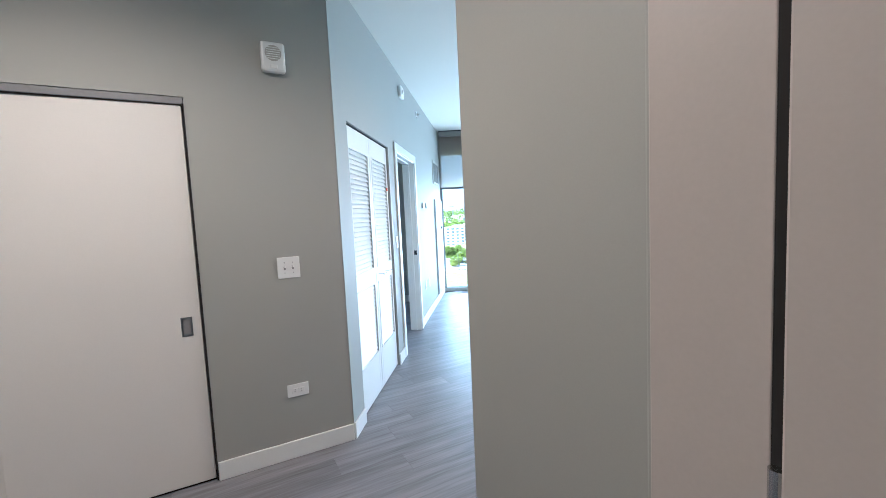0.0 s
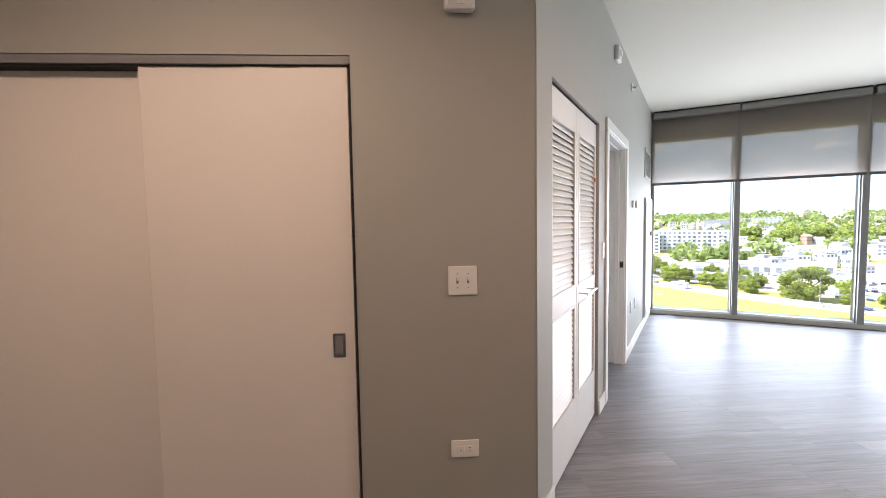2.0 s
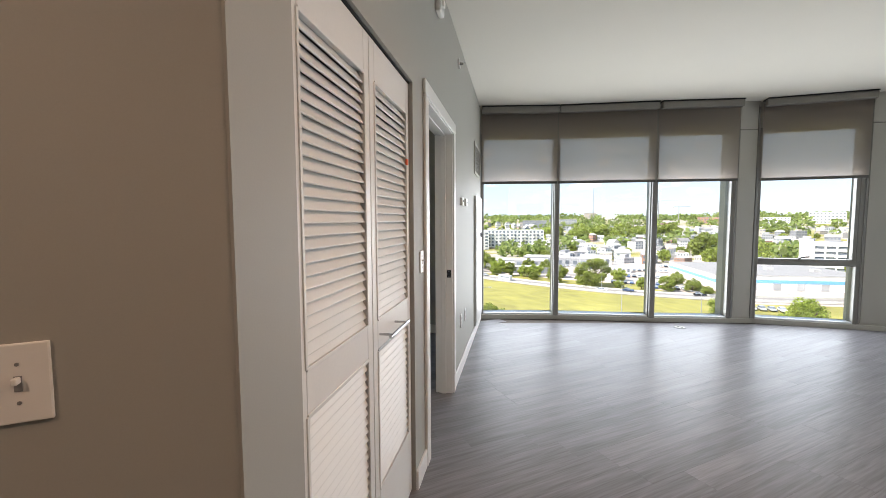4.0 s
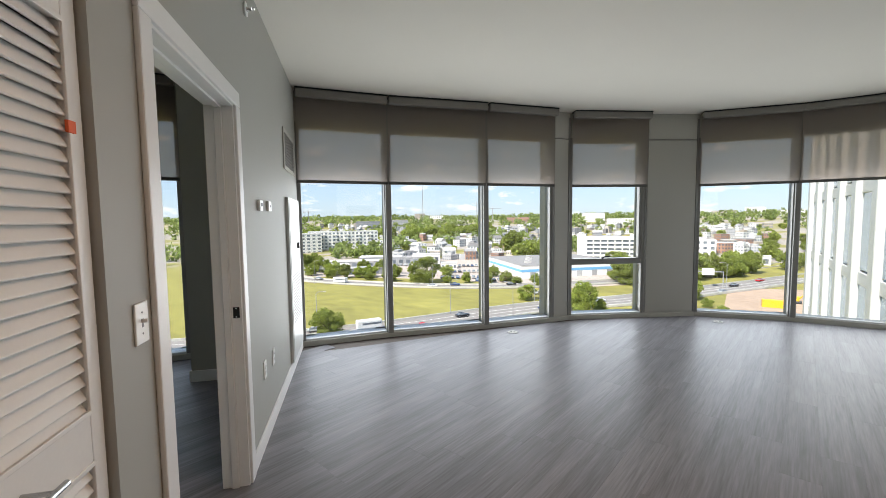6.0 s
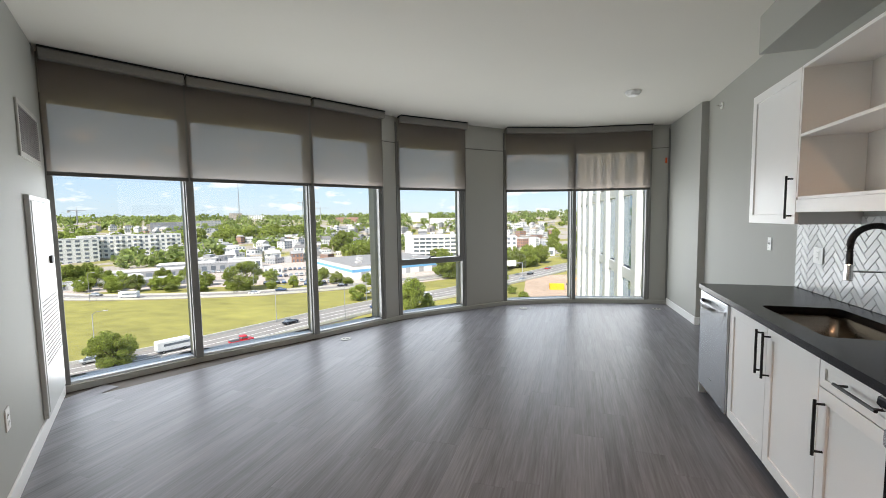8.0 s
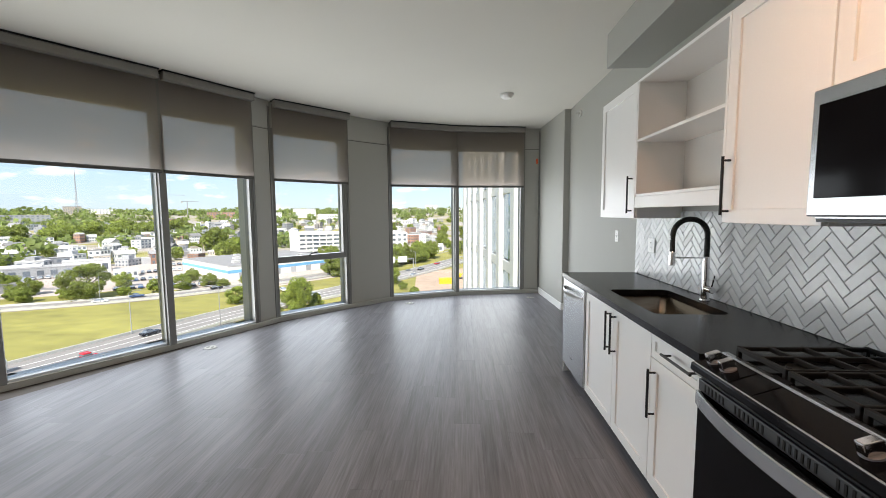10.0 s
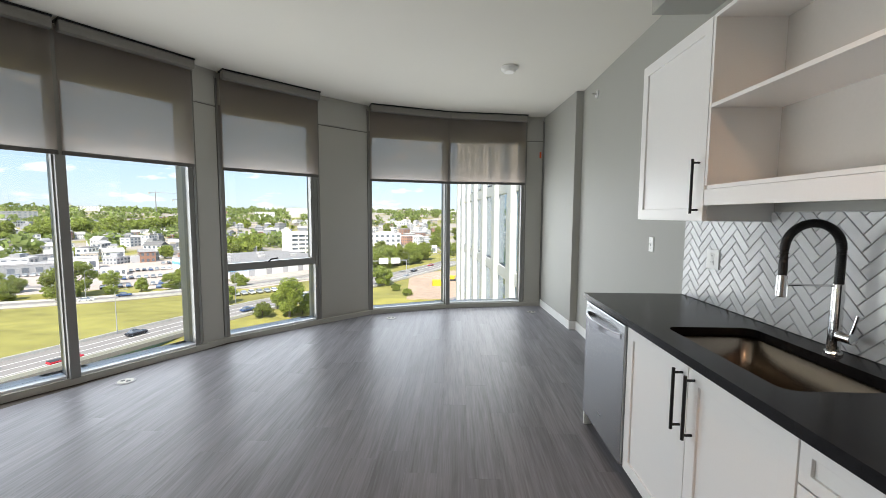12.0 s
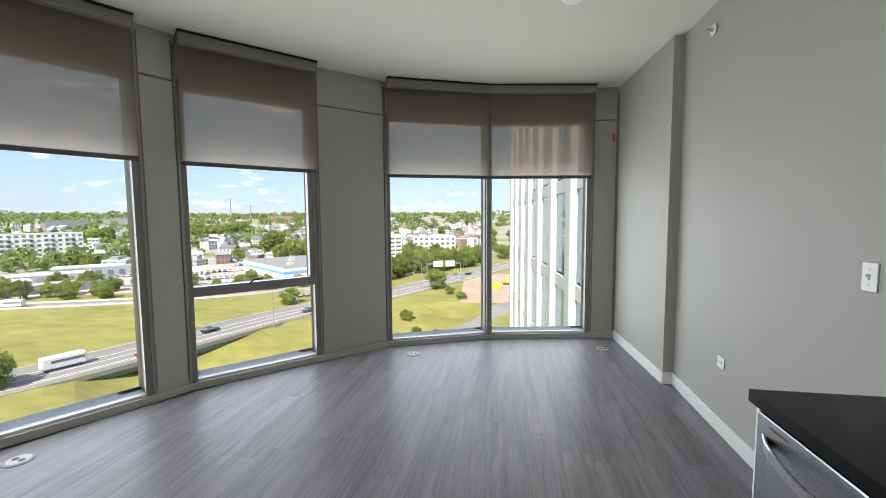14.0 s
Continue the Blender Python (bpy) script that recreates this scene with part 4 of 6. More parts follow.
part("spout_hose", bm, RUBBER, fc, "ribbed black spout hose")
tip = ux * (2 * R) + uy * (top - 0.10)
part("spray_head", cyl_bm(tip, tip - uy * 0.085, 0.0165, 0.0195, 20, None, 0.003), CHROME, fc, "chrome spray head")
part("support_arm", tube_bm([uy * 0.262, uy * 0.262 + ux * 0.1, uy * 0.262 + ux * (2 * R)], 0.0045, 8), CHROME, fc)
part("lever_hub", cyl_bm((0.0, -0.018, 0.075), (0.0, -0.075, 0.075), 0.02, 0.02, 20, None, 0.003), CHROME, fc)
part("lever", tube_bm([(0, -0.062, 0.085), (0.004, -0.072, 0.13), (0.006, -0.078, 0.165)], 0.0055, 10), CHROME, fc)


# gas range
rg = thing("gas_range", I4, "black and stainless slide-in gas range with cast-iron grates", "range")
RY0, RY1 = -2.917, -2.155
part("body", box_bm((-0.60, RY0, 0.08), (-0.01, RY1, 0.90)), DARKP, rg)
part("oven_door", box_bm((-0.655, RY0 + 0.004, 0.25), (-0.602, RY1 - 0.004, 0.775), 0.006), OVENGL, rg, "black glass oven door")
part("drawer", box_bm((-0.648, RY0 + 0.004, 0.09), (-0.602, RY1 - 0.004, 0.243), 0.006), STEEL, rg, "stainless lower drawer")
trim = part("vent_trim", box_bm((-0.652, RY0 + 0.004, 0.778), (-0.602, RY1 - 0.004, 0.822), 0.003), DARKP, rg, "slotted vent strip")
vs = mesh_of("vent_slot", box_bm((-0.6545, -0.004, -0.014), (-0.6515, 0.004, 0.014), 0.001), DARK)
for k in range(33):
    if k % 9 < 7:
        o = new("vent_slot", vs)
        o.parent = trim
        o.location = (0, RY0 + 0.05 + k * 0.0207, 0.80)
hm = band_bm([(-0.662 - 0.045 * math.sin(math.pi * k / 14) ** 0.8, RY0 + 0.02 + 0.722 * k / 14, 0.755) for k in range(15)], 0.008, 0.028)
part("door_handle", hm, STEEL, rg, "curved stainless door handle")
# sloped control panel: profile swept along y
prof = [(-0.605, 0.825), (-0.66, 0.835), (-0.685, 0.86), (-0.682, 0.885), (-0.56, 0.925), (-0.54, 0.925), (-0.54, 0.825)]
bm = bmesh.new()
va = [bm.verts.new((x, RY0, z)) for x, z in prof]
vb = [bm.verts.new((x, RY1, z)) for x, z in prof]
n = len(prof)
for k in range(n):
    bm.faces.new((va[k], va[(k + 1) % n], vb[(k + 1) % n], vb[k]))
bm.faces.new(va)
bm.faces.new(vb[::-1])
bmesh.ops.bevel(bm, geom=list(bm.edges), offset=0.004, segments=2, affect="EDGES", profile=0.5)
part("control_panel", bm, OVENGL, rg, "glossy black control panel")
sl = Vector((-0.31, 0, 0.95)).normalized()
SLOPE = Matrix(((0.95, 0, -0.31, 0), (0, 1, 0, 0), (0.31, 0, 0.95, 0), (0, 0, 0, 1)))
for ya, yb in ((-2.355, -2.165), (-2.905, -2.72)):
    part("knob_plate", box_bm((-0.048, ya, -0.003), (0.05, yb, 0.0025), 0.001, None, Matrix.Translation((-0.625, 0, 0.904)) @ SLOPE), OVENGL, rg, "glossy black plate under the knobs")
for xx in (-0.053, 0.055):
    part("trim_line", box_bm((xx - 0.003, RY0 + 0.006, -0.003), (xx + 0.003, RY1 - 0.006, 0.003), 0.001, None, Matrix.Translation((-0.625, 0, 0.904)) @ SLOPE), STEEL, rg, "thin steel trim line")
for y in (-2.21, -2.285, -2.79, -2.86):
    c = Vector((-0.625, y, 0.904))
    kb = part("knob", cyl_bm(c, c + sl * 0.008, 0.026, 0.026, 24), GREYP, rg, "round knob base")
    part("knob_grip", box_bm((-0.024, -0.013, 0.008), (0.024, 0.013, 0.040), 0.003, None, Matrix.Translation(c) @ SLOPE), CHROME, kb, "brushed steel grip")
part("display", box_bm((-0.05, -0.075, 0), (0.02, 0.075, 0.0015), 0.0005, None, Matrix.Translation(Vector((-0.615, -2.44, 0.9075))) @ sl.to_track_quat("Z", "Y").to_matrix().to_4x4()), OVENGL, rg)
part("cooktop", box_bm((-0.555, RY0, 0.90), (-0.02, RY1, 0.918), 0.004), OVENGL, rg, "glossy black cooktop")
part("cooktop_trim", box_bm((-0.57, RY0, 0.915), (-0.545, RY1, 0.926), 0.003), STEEL, rg)
for gy0, gy1 in ((RY0 + 0.02, RY0 + 0.255), (RY0 + 0.263, RY1 - 0.263), (RY1 - 0.255, RY1 - 0.02)):
    bm = None
    for y in (gy0, gy1 - 0.014):
        bm = box_bm((-0.53, y, 0.938), (-0.06, y + 0.014, 0.954), 0.003, bm)
    for x in (-0.53, -0.42, -0.30, -0.18, -0.074):
        bm = box_bm((x, gy0, 0.938), (x + 0.014, gy1, 0.956), 0.003, bm)
    ym = (gy0 + gy1) / 2
    bm = box_bm((-0.53, ym - 0.007, 0.940), (-0.06, ym + 0.007, 0.957), 0.003, bm)
    for x in (-0.53, -0.074):
        for y in (gy0, gy1 - 0.014):
            bm = box_bm((x, y, 0.917), (x + 0.014, y + 0.014, 0.94), 0.002, bm)
    part("grate", bm, IRON, rg, "cast-iron grate")
for x, y in ((-0.42, -2.70), (-0.18, -2.70), (-0.42, -2.33), (-0.18, -2.33), (-0.30, -2.516)):
    part("burner", cyl_bm((x, y, 0.917), (x, y, 0.934), 0.045, 0.038, 20), IRON, rg, "round burner cap")

# refrigerator
rf = thing("refrigerator", I4, "black-edged stainless refrigerator beside the entry wall", "refrigerator")
part("body", box_bm((-0.55, YS + 0.115, 0.02), (0.28, -3.36, 1.70), 0.006), DARKP, rf)
part("door", box_bm((-0.603, YS + 0.108, 0.62), (-0.56, -3.36, 1.715), 0.01), BLACK, rf, "dark refrigerator door")
part("freezer_drawer", box_bm((-0.603, YS + 0.108, 0.06), (-0.56, -3.36, 0.61), 0.01), BLACK, rf, "dark freezer drawer")
bar_handle(rf, (-0.603, -3.45, 0.80), (-0.603, -3.45, 1.45), 0.05, 0.01)

# wall cabinets
UX = -0.315


def wall_cabinet(y0, y1, z0, z1, label, handle_y):
    ob = thing("wall_cabinet", I4, label, "cabinet", "wall cabinets over the worktop")
    part("body", box_bm((UX, y0, z0), (-0.002, y1, z1), 0.001), CAB, ob)
    dr = shaker_door(ob, UX - 0.001, y0 + 0.002, y1 - 0.002, z0 + 0.002, z1 - 0.002)
    if handle_y is not None:
        bar_handle(dr, (UX - 0.021, handle_y, z0 + 0.055), (UX - 0.021, handle_y, z0 + 0.285))
    return ob


wall_cabinet(-0.745, -0.042, 1.412, 2.366, "white shaker wall cabinet with a black bar pull", -0.70)
wall_cabinet(-2.27, -1.733, 1.405, 2.365, "tall white shaker wall cabinet with a black bar pull", -1.776)
wall_cabinet(-3.298, -3.045, 1.39, 2.365, "white shaker wall cabinet beyond the microwave", None)
wall_cabinet(-3.04, -2.275, 1.86, 2.365, "white shaker wall cabinet over the microwave", None)

os_ = thing("open_shelf", I4, "white open two-tier shelf unit between wall cabinets", "shelf")
A, Bq = -1.731, -0.747
part("side", box_bm((UX - 0.02, A, 1.583), (-0.003, A + 0.018, 2.365), 0.001), CAB, os_)
part("side", box_bm((UX - 0.02, Bq - 0.018, 1.583), (-0.003, Bq, 2.365), 0.001), CAB, os_)
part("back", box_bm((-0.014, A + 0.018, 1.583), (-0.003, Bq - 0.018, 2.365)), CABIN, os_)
for z in (1.565, 1.943, 2.348):
    part("shelf", box_bm((UX - 0.02, A + 0.018, z), (-0.014, Bq - 0.018, z + 0.018), 0.001), CAB, os_)
part("valance", box_bm((UX - 0.02, A, 1.488), (UX, Bq, 1.564), 0.001), CAB, os_)

mw = thing("microwave", I4, "stainless over-the-range microwave with a dark window", "microwave")
part("body", box_bm((-0.37, -3.035, 1.43), (-0.005, -2.28, 1.855), 0.004), STEEL, mw)
part("door", box_bm((-0.40, -3.035, 1.44), (-0.371, -2.28, 1.85), 0.006), STEEL, mw)
part("window", box_bm((-0.404, -2.78, 1.50), (-0.399, -2.31, 1.80), 0.003), OVENGL, mw, "dark glass window")
part("control_strip", box_bm((-0.404, -3.015, 1.46), (-0.399, -2.82, 1.84), 0.003), OVENGL, mw)
part("underside_vent", box_bm((-0.38, -3.01, 1.422), (-0.08, -2.30, 1.432)), DARKP, mw)


# ---- herringbone backsplash and plank floor ----
splash = structure("backsplash", box_bm((-0.004, -3.298, 0.916), (-0.0005, -0.015, 1.46)), GROUT, "glossy pale grey herringbone tile backsplash", "backsplash")
TL, TW, GAP = 0.144, 0.048, 0.0028
cs = math.cos(math.pi / 4)
region = [(1, 0, -0.016), (-1, 0, 3.297), (0, 1, 1.458), (0, -1, -0.917)]


def tile_bm(poly):
    bm = prism_bm(poly, 0.0, 0.0075, 0.0018)
    bm.transform(Matrix(((0, 0, -1, -0.0035), (1, 0, 0, 0), (0, 1, 0, 0), (0, 0, 0, 1))))
    return bm


tiles = set()
n_ = 3
for i in range(-60, 61):
    for j in range(-20, 21):
        # horizontal piece at (x, y), vertical piece beside it, on a unit grid of one tile width
        bx, by = i + j * n_, i - j * n_
        tiles.add((bx, by, n_, 1))
        tiles.add((bx + n_, by - n_ + 1, 1, n_))
U = TL / n_
rest = None
for bx, by, w, h in sorted(tiles):
    x0, y0, x1, y1 = bx * U + GAP / 2, by * U + GAP / 2, (bx + w) * U - GAP / 2, (by + h) * U - GAP / 2
    poly = [((x - y) * cs - 1.6, (x + y) * cs + 1.1) for x, y in ((x0, y0), (x1, y0), (x1, y1), (x0, y1))]
    if max(p[0] for p in poly) < -3.3 or min(p[0] for p in poly) > 0 or max(p[1] for p in poly) < 0.9 or min(p[1] for p in poly) > 1.5:
        continue
    poly = clip_poly(poly, region)
    if len(poly) < 3 or abs(area_of(poly)) < 2e-4:
        continue
    if max(p[0] for p in poly) < -2.45:
        rest = join_bm(rest, tile_bm(poly))
    else:
        part("tile", tile_bm(poly), TILE, splash)
tagged(part("tiles_behind_range", rest, TILE, splash), "", "", "", "stuff")

floor_ob = bpy.data.objects["floor"]
def half_planes(points):
    out = [(1, 0, 1.78), (0, -1, 6.955)]
    for a, b in zip(points, points[1:]):
        d = (b - a).normalized()
        out.append((-d.y, d.x, Vector((-d.y, d.x)).dot(a) + 0.01))
    return out


living, bedroom = half_planes(G), half_planes(BED[::-1])
PW, PL = 0.18, 1.22
rng = random.Random(4)
shared = {}
for i in range(-38, 11):
    x0 = i * PW
    shift = rng.random() * PL
    for j in range(-8, 6):
        y0 = j * PL + shift
        poly0 = [(x0 + 0.0002, y0 + 0.0002), (x0 + PW - 0.0002, y0 + 0.0002), (x0 + PW - 0.0002, y0 + PL - 0.0002), (x0 + 0.0002, y0 + PL - 0.0002)]
        behind = 0.5794 * (x0 + PW / 2 - B0.x) + 0.8151 * (y0 + PL / 2 - B0.y) < -0.06
        poly = clip_poly(poly0, bedroom if behind else living)
        if len(poly) < 3 or area_of(poly) < 0.004:
            continue
        cx, cy = x0 + PW / 2, y0 + PL / 2
        if cx > 0.2 and cy > -3.9:
            continue
        local = [(x - cx, y - cy) for x, y in poly]
        whole = len(poly) == 4 and abs(area_of(poly) - area_of(poly0)) < 1e-6
        if whole and "w" in shared:
            me = shared["w"]
        else:
            me = mesh_of("plank", prism_bm(local, -0.006, 0.0, 0.0004), FLOOR)
            if whole:
                shared["w"] = me
        o = new("plank", me)
        o.parent = floor_ob
        o.location = (cx, cy, 0)


# ---- outdoors: ground, roads ----
GZ = -29.6
EYE = Vector((-1.6, -3.8))


def ground_z(x, y):
    r = math.hypot(x - EYE.x, y - EYE.y)
    t = min(max((r - 330) / 900, 0), 1)
    z = GZ + 29.6 * (t * t * (3 - 2 * t)) + (min(r, 3500) - 330) * 0.0035 * (r > 330)
    if r > 250:
        z += (noise.noise(Vector((x / 180, y / 180, 0))) * 5) * min((r - 250) / 400, 1)
    # sunken road beside the viaduct
    a, b = Vector((-70, 74)), Vector((-20, 126))
    p = Vector((x, y))
    h = max(0, min(1, (p - a).dot(b - a) / (b - a).length_squared))
    dd = (p - a - (b - a) * h).length
    return z - 5.0 * max(0, 1 - (dd / 20) ** 2)


def plan_at(bearing, dist):
    a = radians(bearing)
    return EYE.x - math.sin(a) * dist, EYE.y + math.cos(a) * dist


bm = bmesh.new()
radii = [6 + 5 * k for k in range(60)] + [310 * 1.055 ** k for k in range(1, 50)]
steps = 150
grid = []
for r in radii:
    row = []
    for k in range(steps):
        a = 2 * math.pi * k / steps
        x, y = EYE.x + r * math.cos(a), EYE.y + r * math.sin(a)
        row.append(bm.verts.new((x, y, ground_z(x, y))))
    grid.append(row)
for r0, r1 in zip(grid, grid[1:]):
    for k in range(steps):
        bm.faces.new((r0[k], r1[k], r1[(k + 1) % steps], r0[(k + 1) % steps]))
bm.faces.new(grid[0][::-1])
structure("ground", bm, GRASS, "sunlit yellow-green meadow reaching to wooded hills", "ground")


def ribbon(points, width, z_off, thick, bm=None, flat=True, side=0.0):
    """A strip along a line of plan points, smoothed; returns bmesh."""
    pts = [Vector(p) for p in points]
    fine = []
    for i in range(len(pts) - 1):
        p0, p1, p2, p3 = pts[max(i - 1, 0)], pts[i], pts[i + 1], pts[min(i + 2, len(pts) - 1)]
        for k in range(6):
            t = k / 6
            fine.append(0.5 * ((2 * p1) + (p2 - p0) * t + (2 * p0 - 5 * p1 + 4 * p2 - p3) * t * t + (3 * p1 - p0 - 3 * p2 + p3) * t ** 3))
    fine.append(pts[-1])
    b2 = bmesh.new()
    prev = None
    for i, p in enumerate(fine):
        d = (fine[min(i + 1, len(fine) - 1)] - fine[max(i - 1, 0)]).normalized()
        nn = Vector((-d.y, d.x))
        z = (GZ if flat else ground_z(p.x, p.y)) + z_off
        a, b = p + nn * (side + width / 2), p + nn * (side - width / 2)
        cur = [b2.verts.new((a.x, a.y, z)), b2.verts.new((b.x, b.y, z)), b2.verts.new((b.x, b.y, z - thick)), b2.verts.new((a.x, a.y, z - thick))]
        if prev:
            for k in range(4):
                b2.faces.new((prev[k], prev[(k + 1) % 4], cur[(k + 1) % 4], cur[k]))
        else:
            b2.faces.new(cur)
        prev = cur
    b2.faces.new(prev[::-1])
    return join_bm(bm, b2)


ROAD_A = [(-175, -50), (-128, 10), (-107, 40), (-94, 62), (-85, 84), (-77, 106), (-66, 130), (-50, 155), (-34, 190), (-18, 225), (10, 290), (60, 390)]
ROAD_B = [(-68, 73), (-58, 84), (-47, 94), (-33, 105), (-12, 128), (14, 160), (50, 210)]
ROAD_C = [(-420, 130), (-300, 108), (-217, 106), (-180, 113), (-140, 129), (-112, 147), (-88, 172), (-62, 212), (-40, 262), (-10, 340)]
structure("road_viaduct", ribbon(ROAD_A, 14.5, 0.15, 1.0), ASPH, "grey concrete highway deck with white lane lines", "road")
structure("road_lower", ribbon(ROAD_B, 9, 0.35, 1.5, flat=False), ASPH, "grey lower road beside the viaduct", "road")
structure("road_upper", ribbon(ROAD_C, 10, 0.25, 0.4), ASPH, "grey road along the far edge of the meadow", "road")
for nm, rd, w in (("a", ROAD_A, 14.5), ("c", ROAD_C, 10)):
    for sgn in (-1, 1):
        structure("guardrail_" + nm + ("_1" if sgn < 0 else "_2"), ribbon(rd, 0.35, 0.9, 0.8, side=sgn * (w / 2 - 0.2)), CONC, "pale concrete road barrier", "barrier")
for k, s in enumerate((-3.6, 0.0, 3.6)):
    structure("lane_line_%d" % (k + 1), ribbon(ROAD_A, 0.22, 0.18, 0.02, side=s), LINE, "white painted lane line", "road marking")
structure("lane_line_4", ribbon(ROAD_C, 0.2, 0.29, 0.02), LINE, "white painted lane line", "road marking")
structure("viaduct_beam", ribbon(ROAD_A[3:9], 1.0, -0.85, 1.2, side=-6.2), mat("green_steel", (0.10, 0.17, 0.14), rough=0.6), "dark green steel beam under the viaduct", "beam")
for i, f in ((4, 0.1), (4, 0.7), (5, 0.3), (5, 0.9), (6, 0.5)):
    pa, pb = Vector(ROAD_A[i]), Vector(ROAD_A[i + 1])
    dr_ = (pb - pa).normalized()
    x, y = pa.lerp(pb, f) + Vector((dr_.y, -dr_.x)) * 3.2
    turn = math.atan2(dr_.y, dr_.x) + math.pi / 2
    ob = thing("viaduct_pier", Matrix.Translation((x, y, GZ - 6.8)) @ Matrix.Rotation(turn, 4, "Z"), "grey concrete viaduct pier", "pier", "viaduct piers")
    part("column", cyl_bm((0, 0, 0), (0, 0, 4.9), 0.7, seg=12), CONC, ob)
    part("cap", box_bm((-2.6, -0.8, 4.9), (2.6, 0.8, 6.0), 0.1), CONC, ob)

# paved lots and bare earth
def lot(name, pts, material, label, z=0.06):
    cx, cy = sum(p[0] for p in pts) / len(pts), sum(p[1] for p in pts) / len(pts)
    poly = pts if area_of(pts) > 0 else pts[::-1]
    bm = prism_bm(poly, GZ - 1.0, GZ + z)
    structure(name, bm, material, label, "paving")


lot("pavement_1", [plan_at(66, 250), plan_at(66, 345), plan_at(50, 345), plan_at(38, 330), plan_at(38, 215), plan_at(45, 215), plan_at(56, 235)], LOT, "pale tan paved lots and yards")
lot("pavement_2", [plan_at(38, 205), plan_at(38, 330), plan_at(22, 330), plan_at(10, 330), plan_at(14, 215), plan_at(27, 185)], LOT, "pale paved yard round the warehouse", 0.05)
lot("earth_1", [plan_at(7.0, 150), plan_at(6.5, 215), plan_at(-6, 240), plan_at(-8, 150)], DIRT, "bare tan earth of a building site", 0.08)
lot("earth_2", [plan_at(61, 262), plan_at(61, 300), plan_at(55, 300), plan_at(56, 262)], DIRT, "bare tan earth yard", 0.09)
lot("road_side_1", [plan_at(52, 240), plan_at(48, 330), plan_at(46.5, 330), plan_at(50, 240)], ASPH, "grey side street", 0.12)
lot("road_side_2", [plan_at(62, 305), plan_at(44, 235), plan_at(44, 228), plan_at(62, 297)], ASPH, "grey side street", 0.13)
structure("footpath", ribbon([(-185, 86), (-150, 74), (-140, 66), (-138, 56), (-128, 44)], 1.8, 0.08, 0.2), DIRT, "bare earth footpath across the meadow", "path")


# ---- outdoors: tower wing ----
tower = thing("tower_wing", Matrix.Translation((0.52, 7.6, 0)) @ Matrix.Rotation(radians(96.0), 4, "Z"), "white tower wing with vertical fins and reflective glass", "building")
TLn = 19.5
part("core", box_bm((0, -14, GZ), (TLn, -0.4, 30)), TOWERG, tower)
pane_me = mesh_of("pane", box_bm((0.03, -0.20, 0.03), (1.27, -0.10, 2.52)), TOWERG)
for k in range(15):
    for s in range(-9, 5):
        o = new("pane", pane_me)
        o.parent = tower
        o.location = (k * 1.3, 0, -0.35 + 3.0 * s)
for k in range(8):
    x = 0.2 + k * 2.6
    part("fin", box_bm((x - 0.31, -0.4, GZ), (x + 0.31, 0.10, 30), 0.05), TOWERW, tower, "white vertical fin")
for s in range(-9, 10):
    z = 2.18 + 3.0 * s
    part("spandrel", box_bm((-0.3, -0.4, z), (TLn, -0.06, z + 0.42), 0.02), TOWERW, tower, "white floor band")


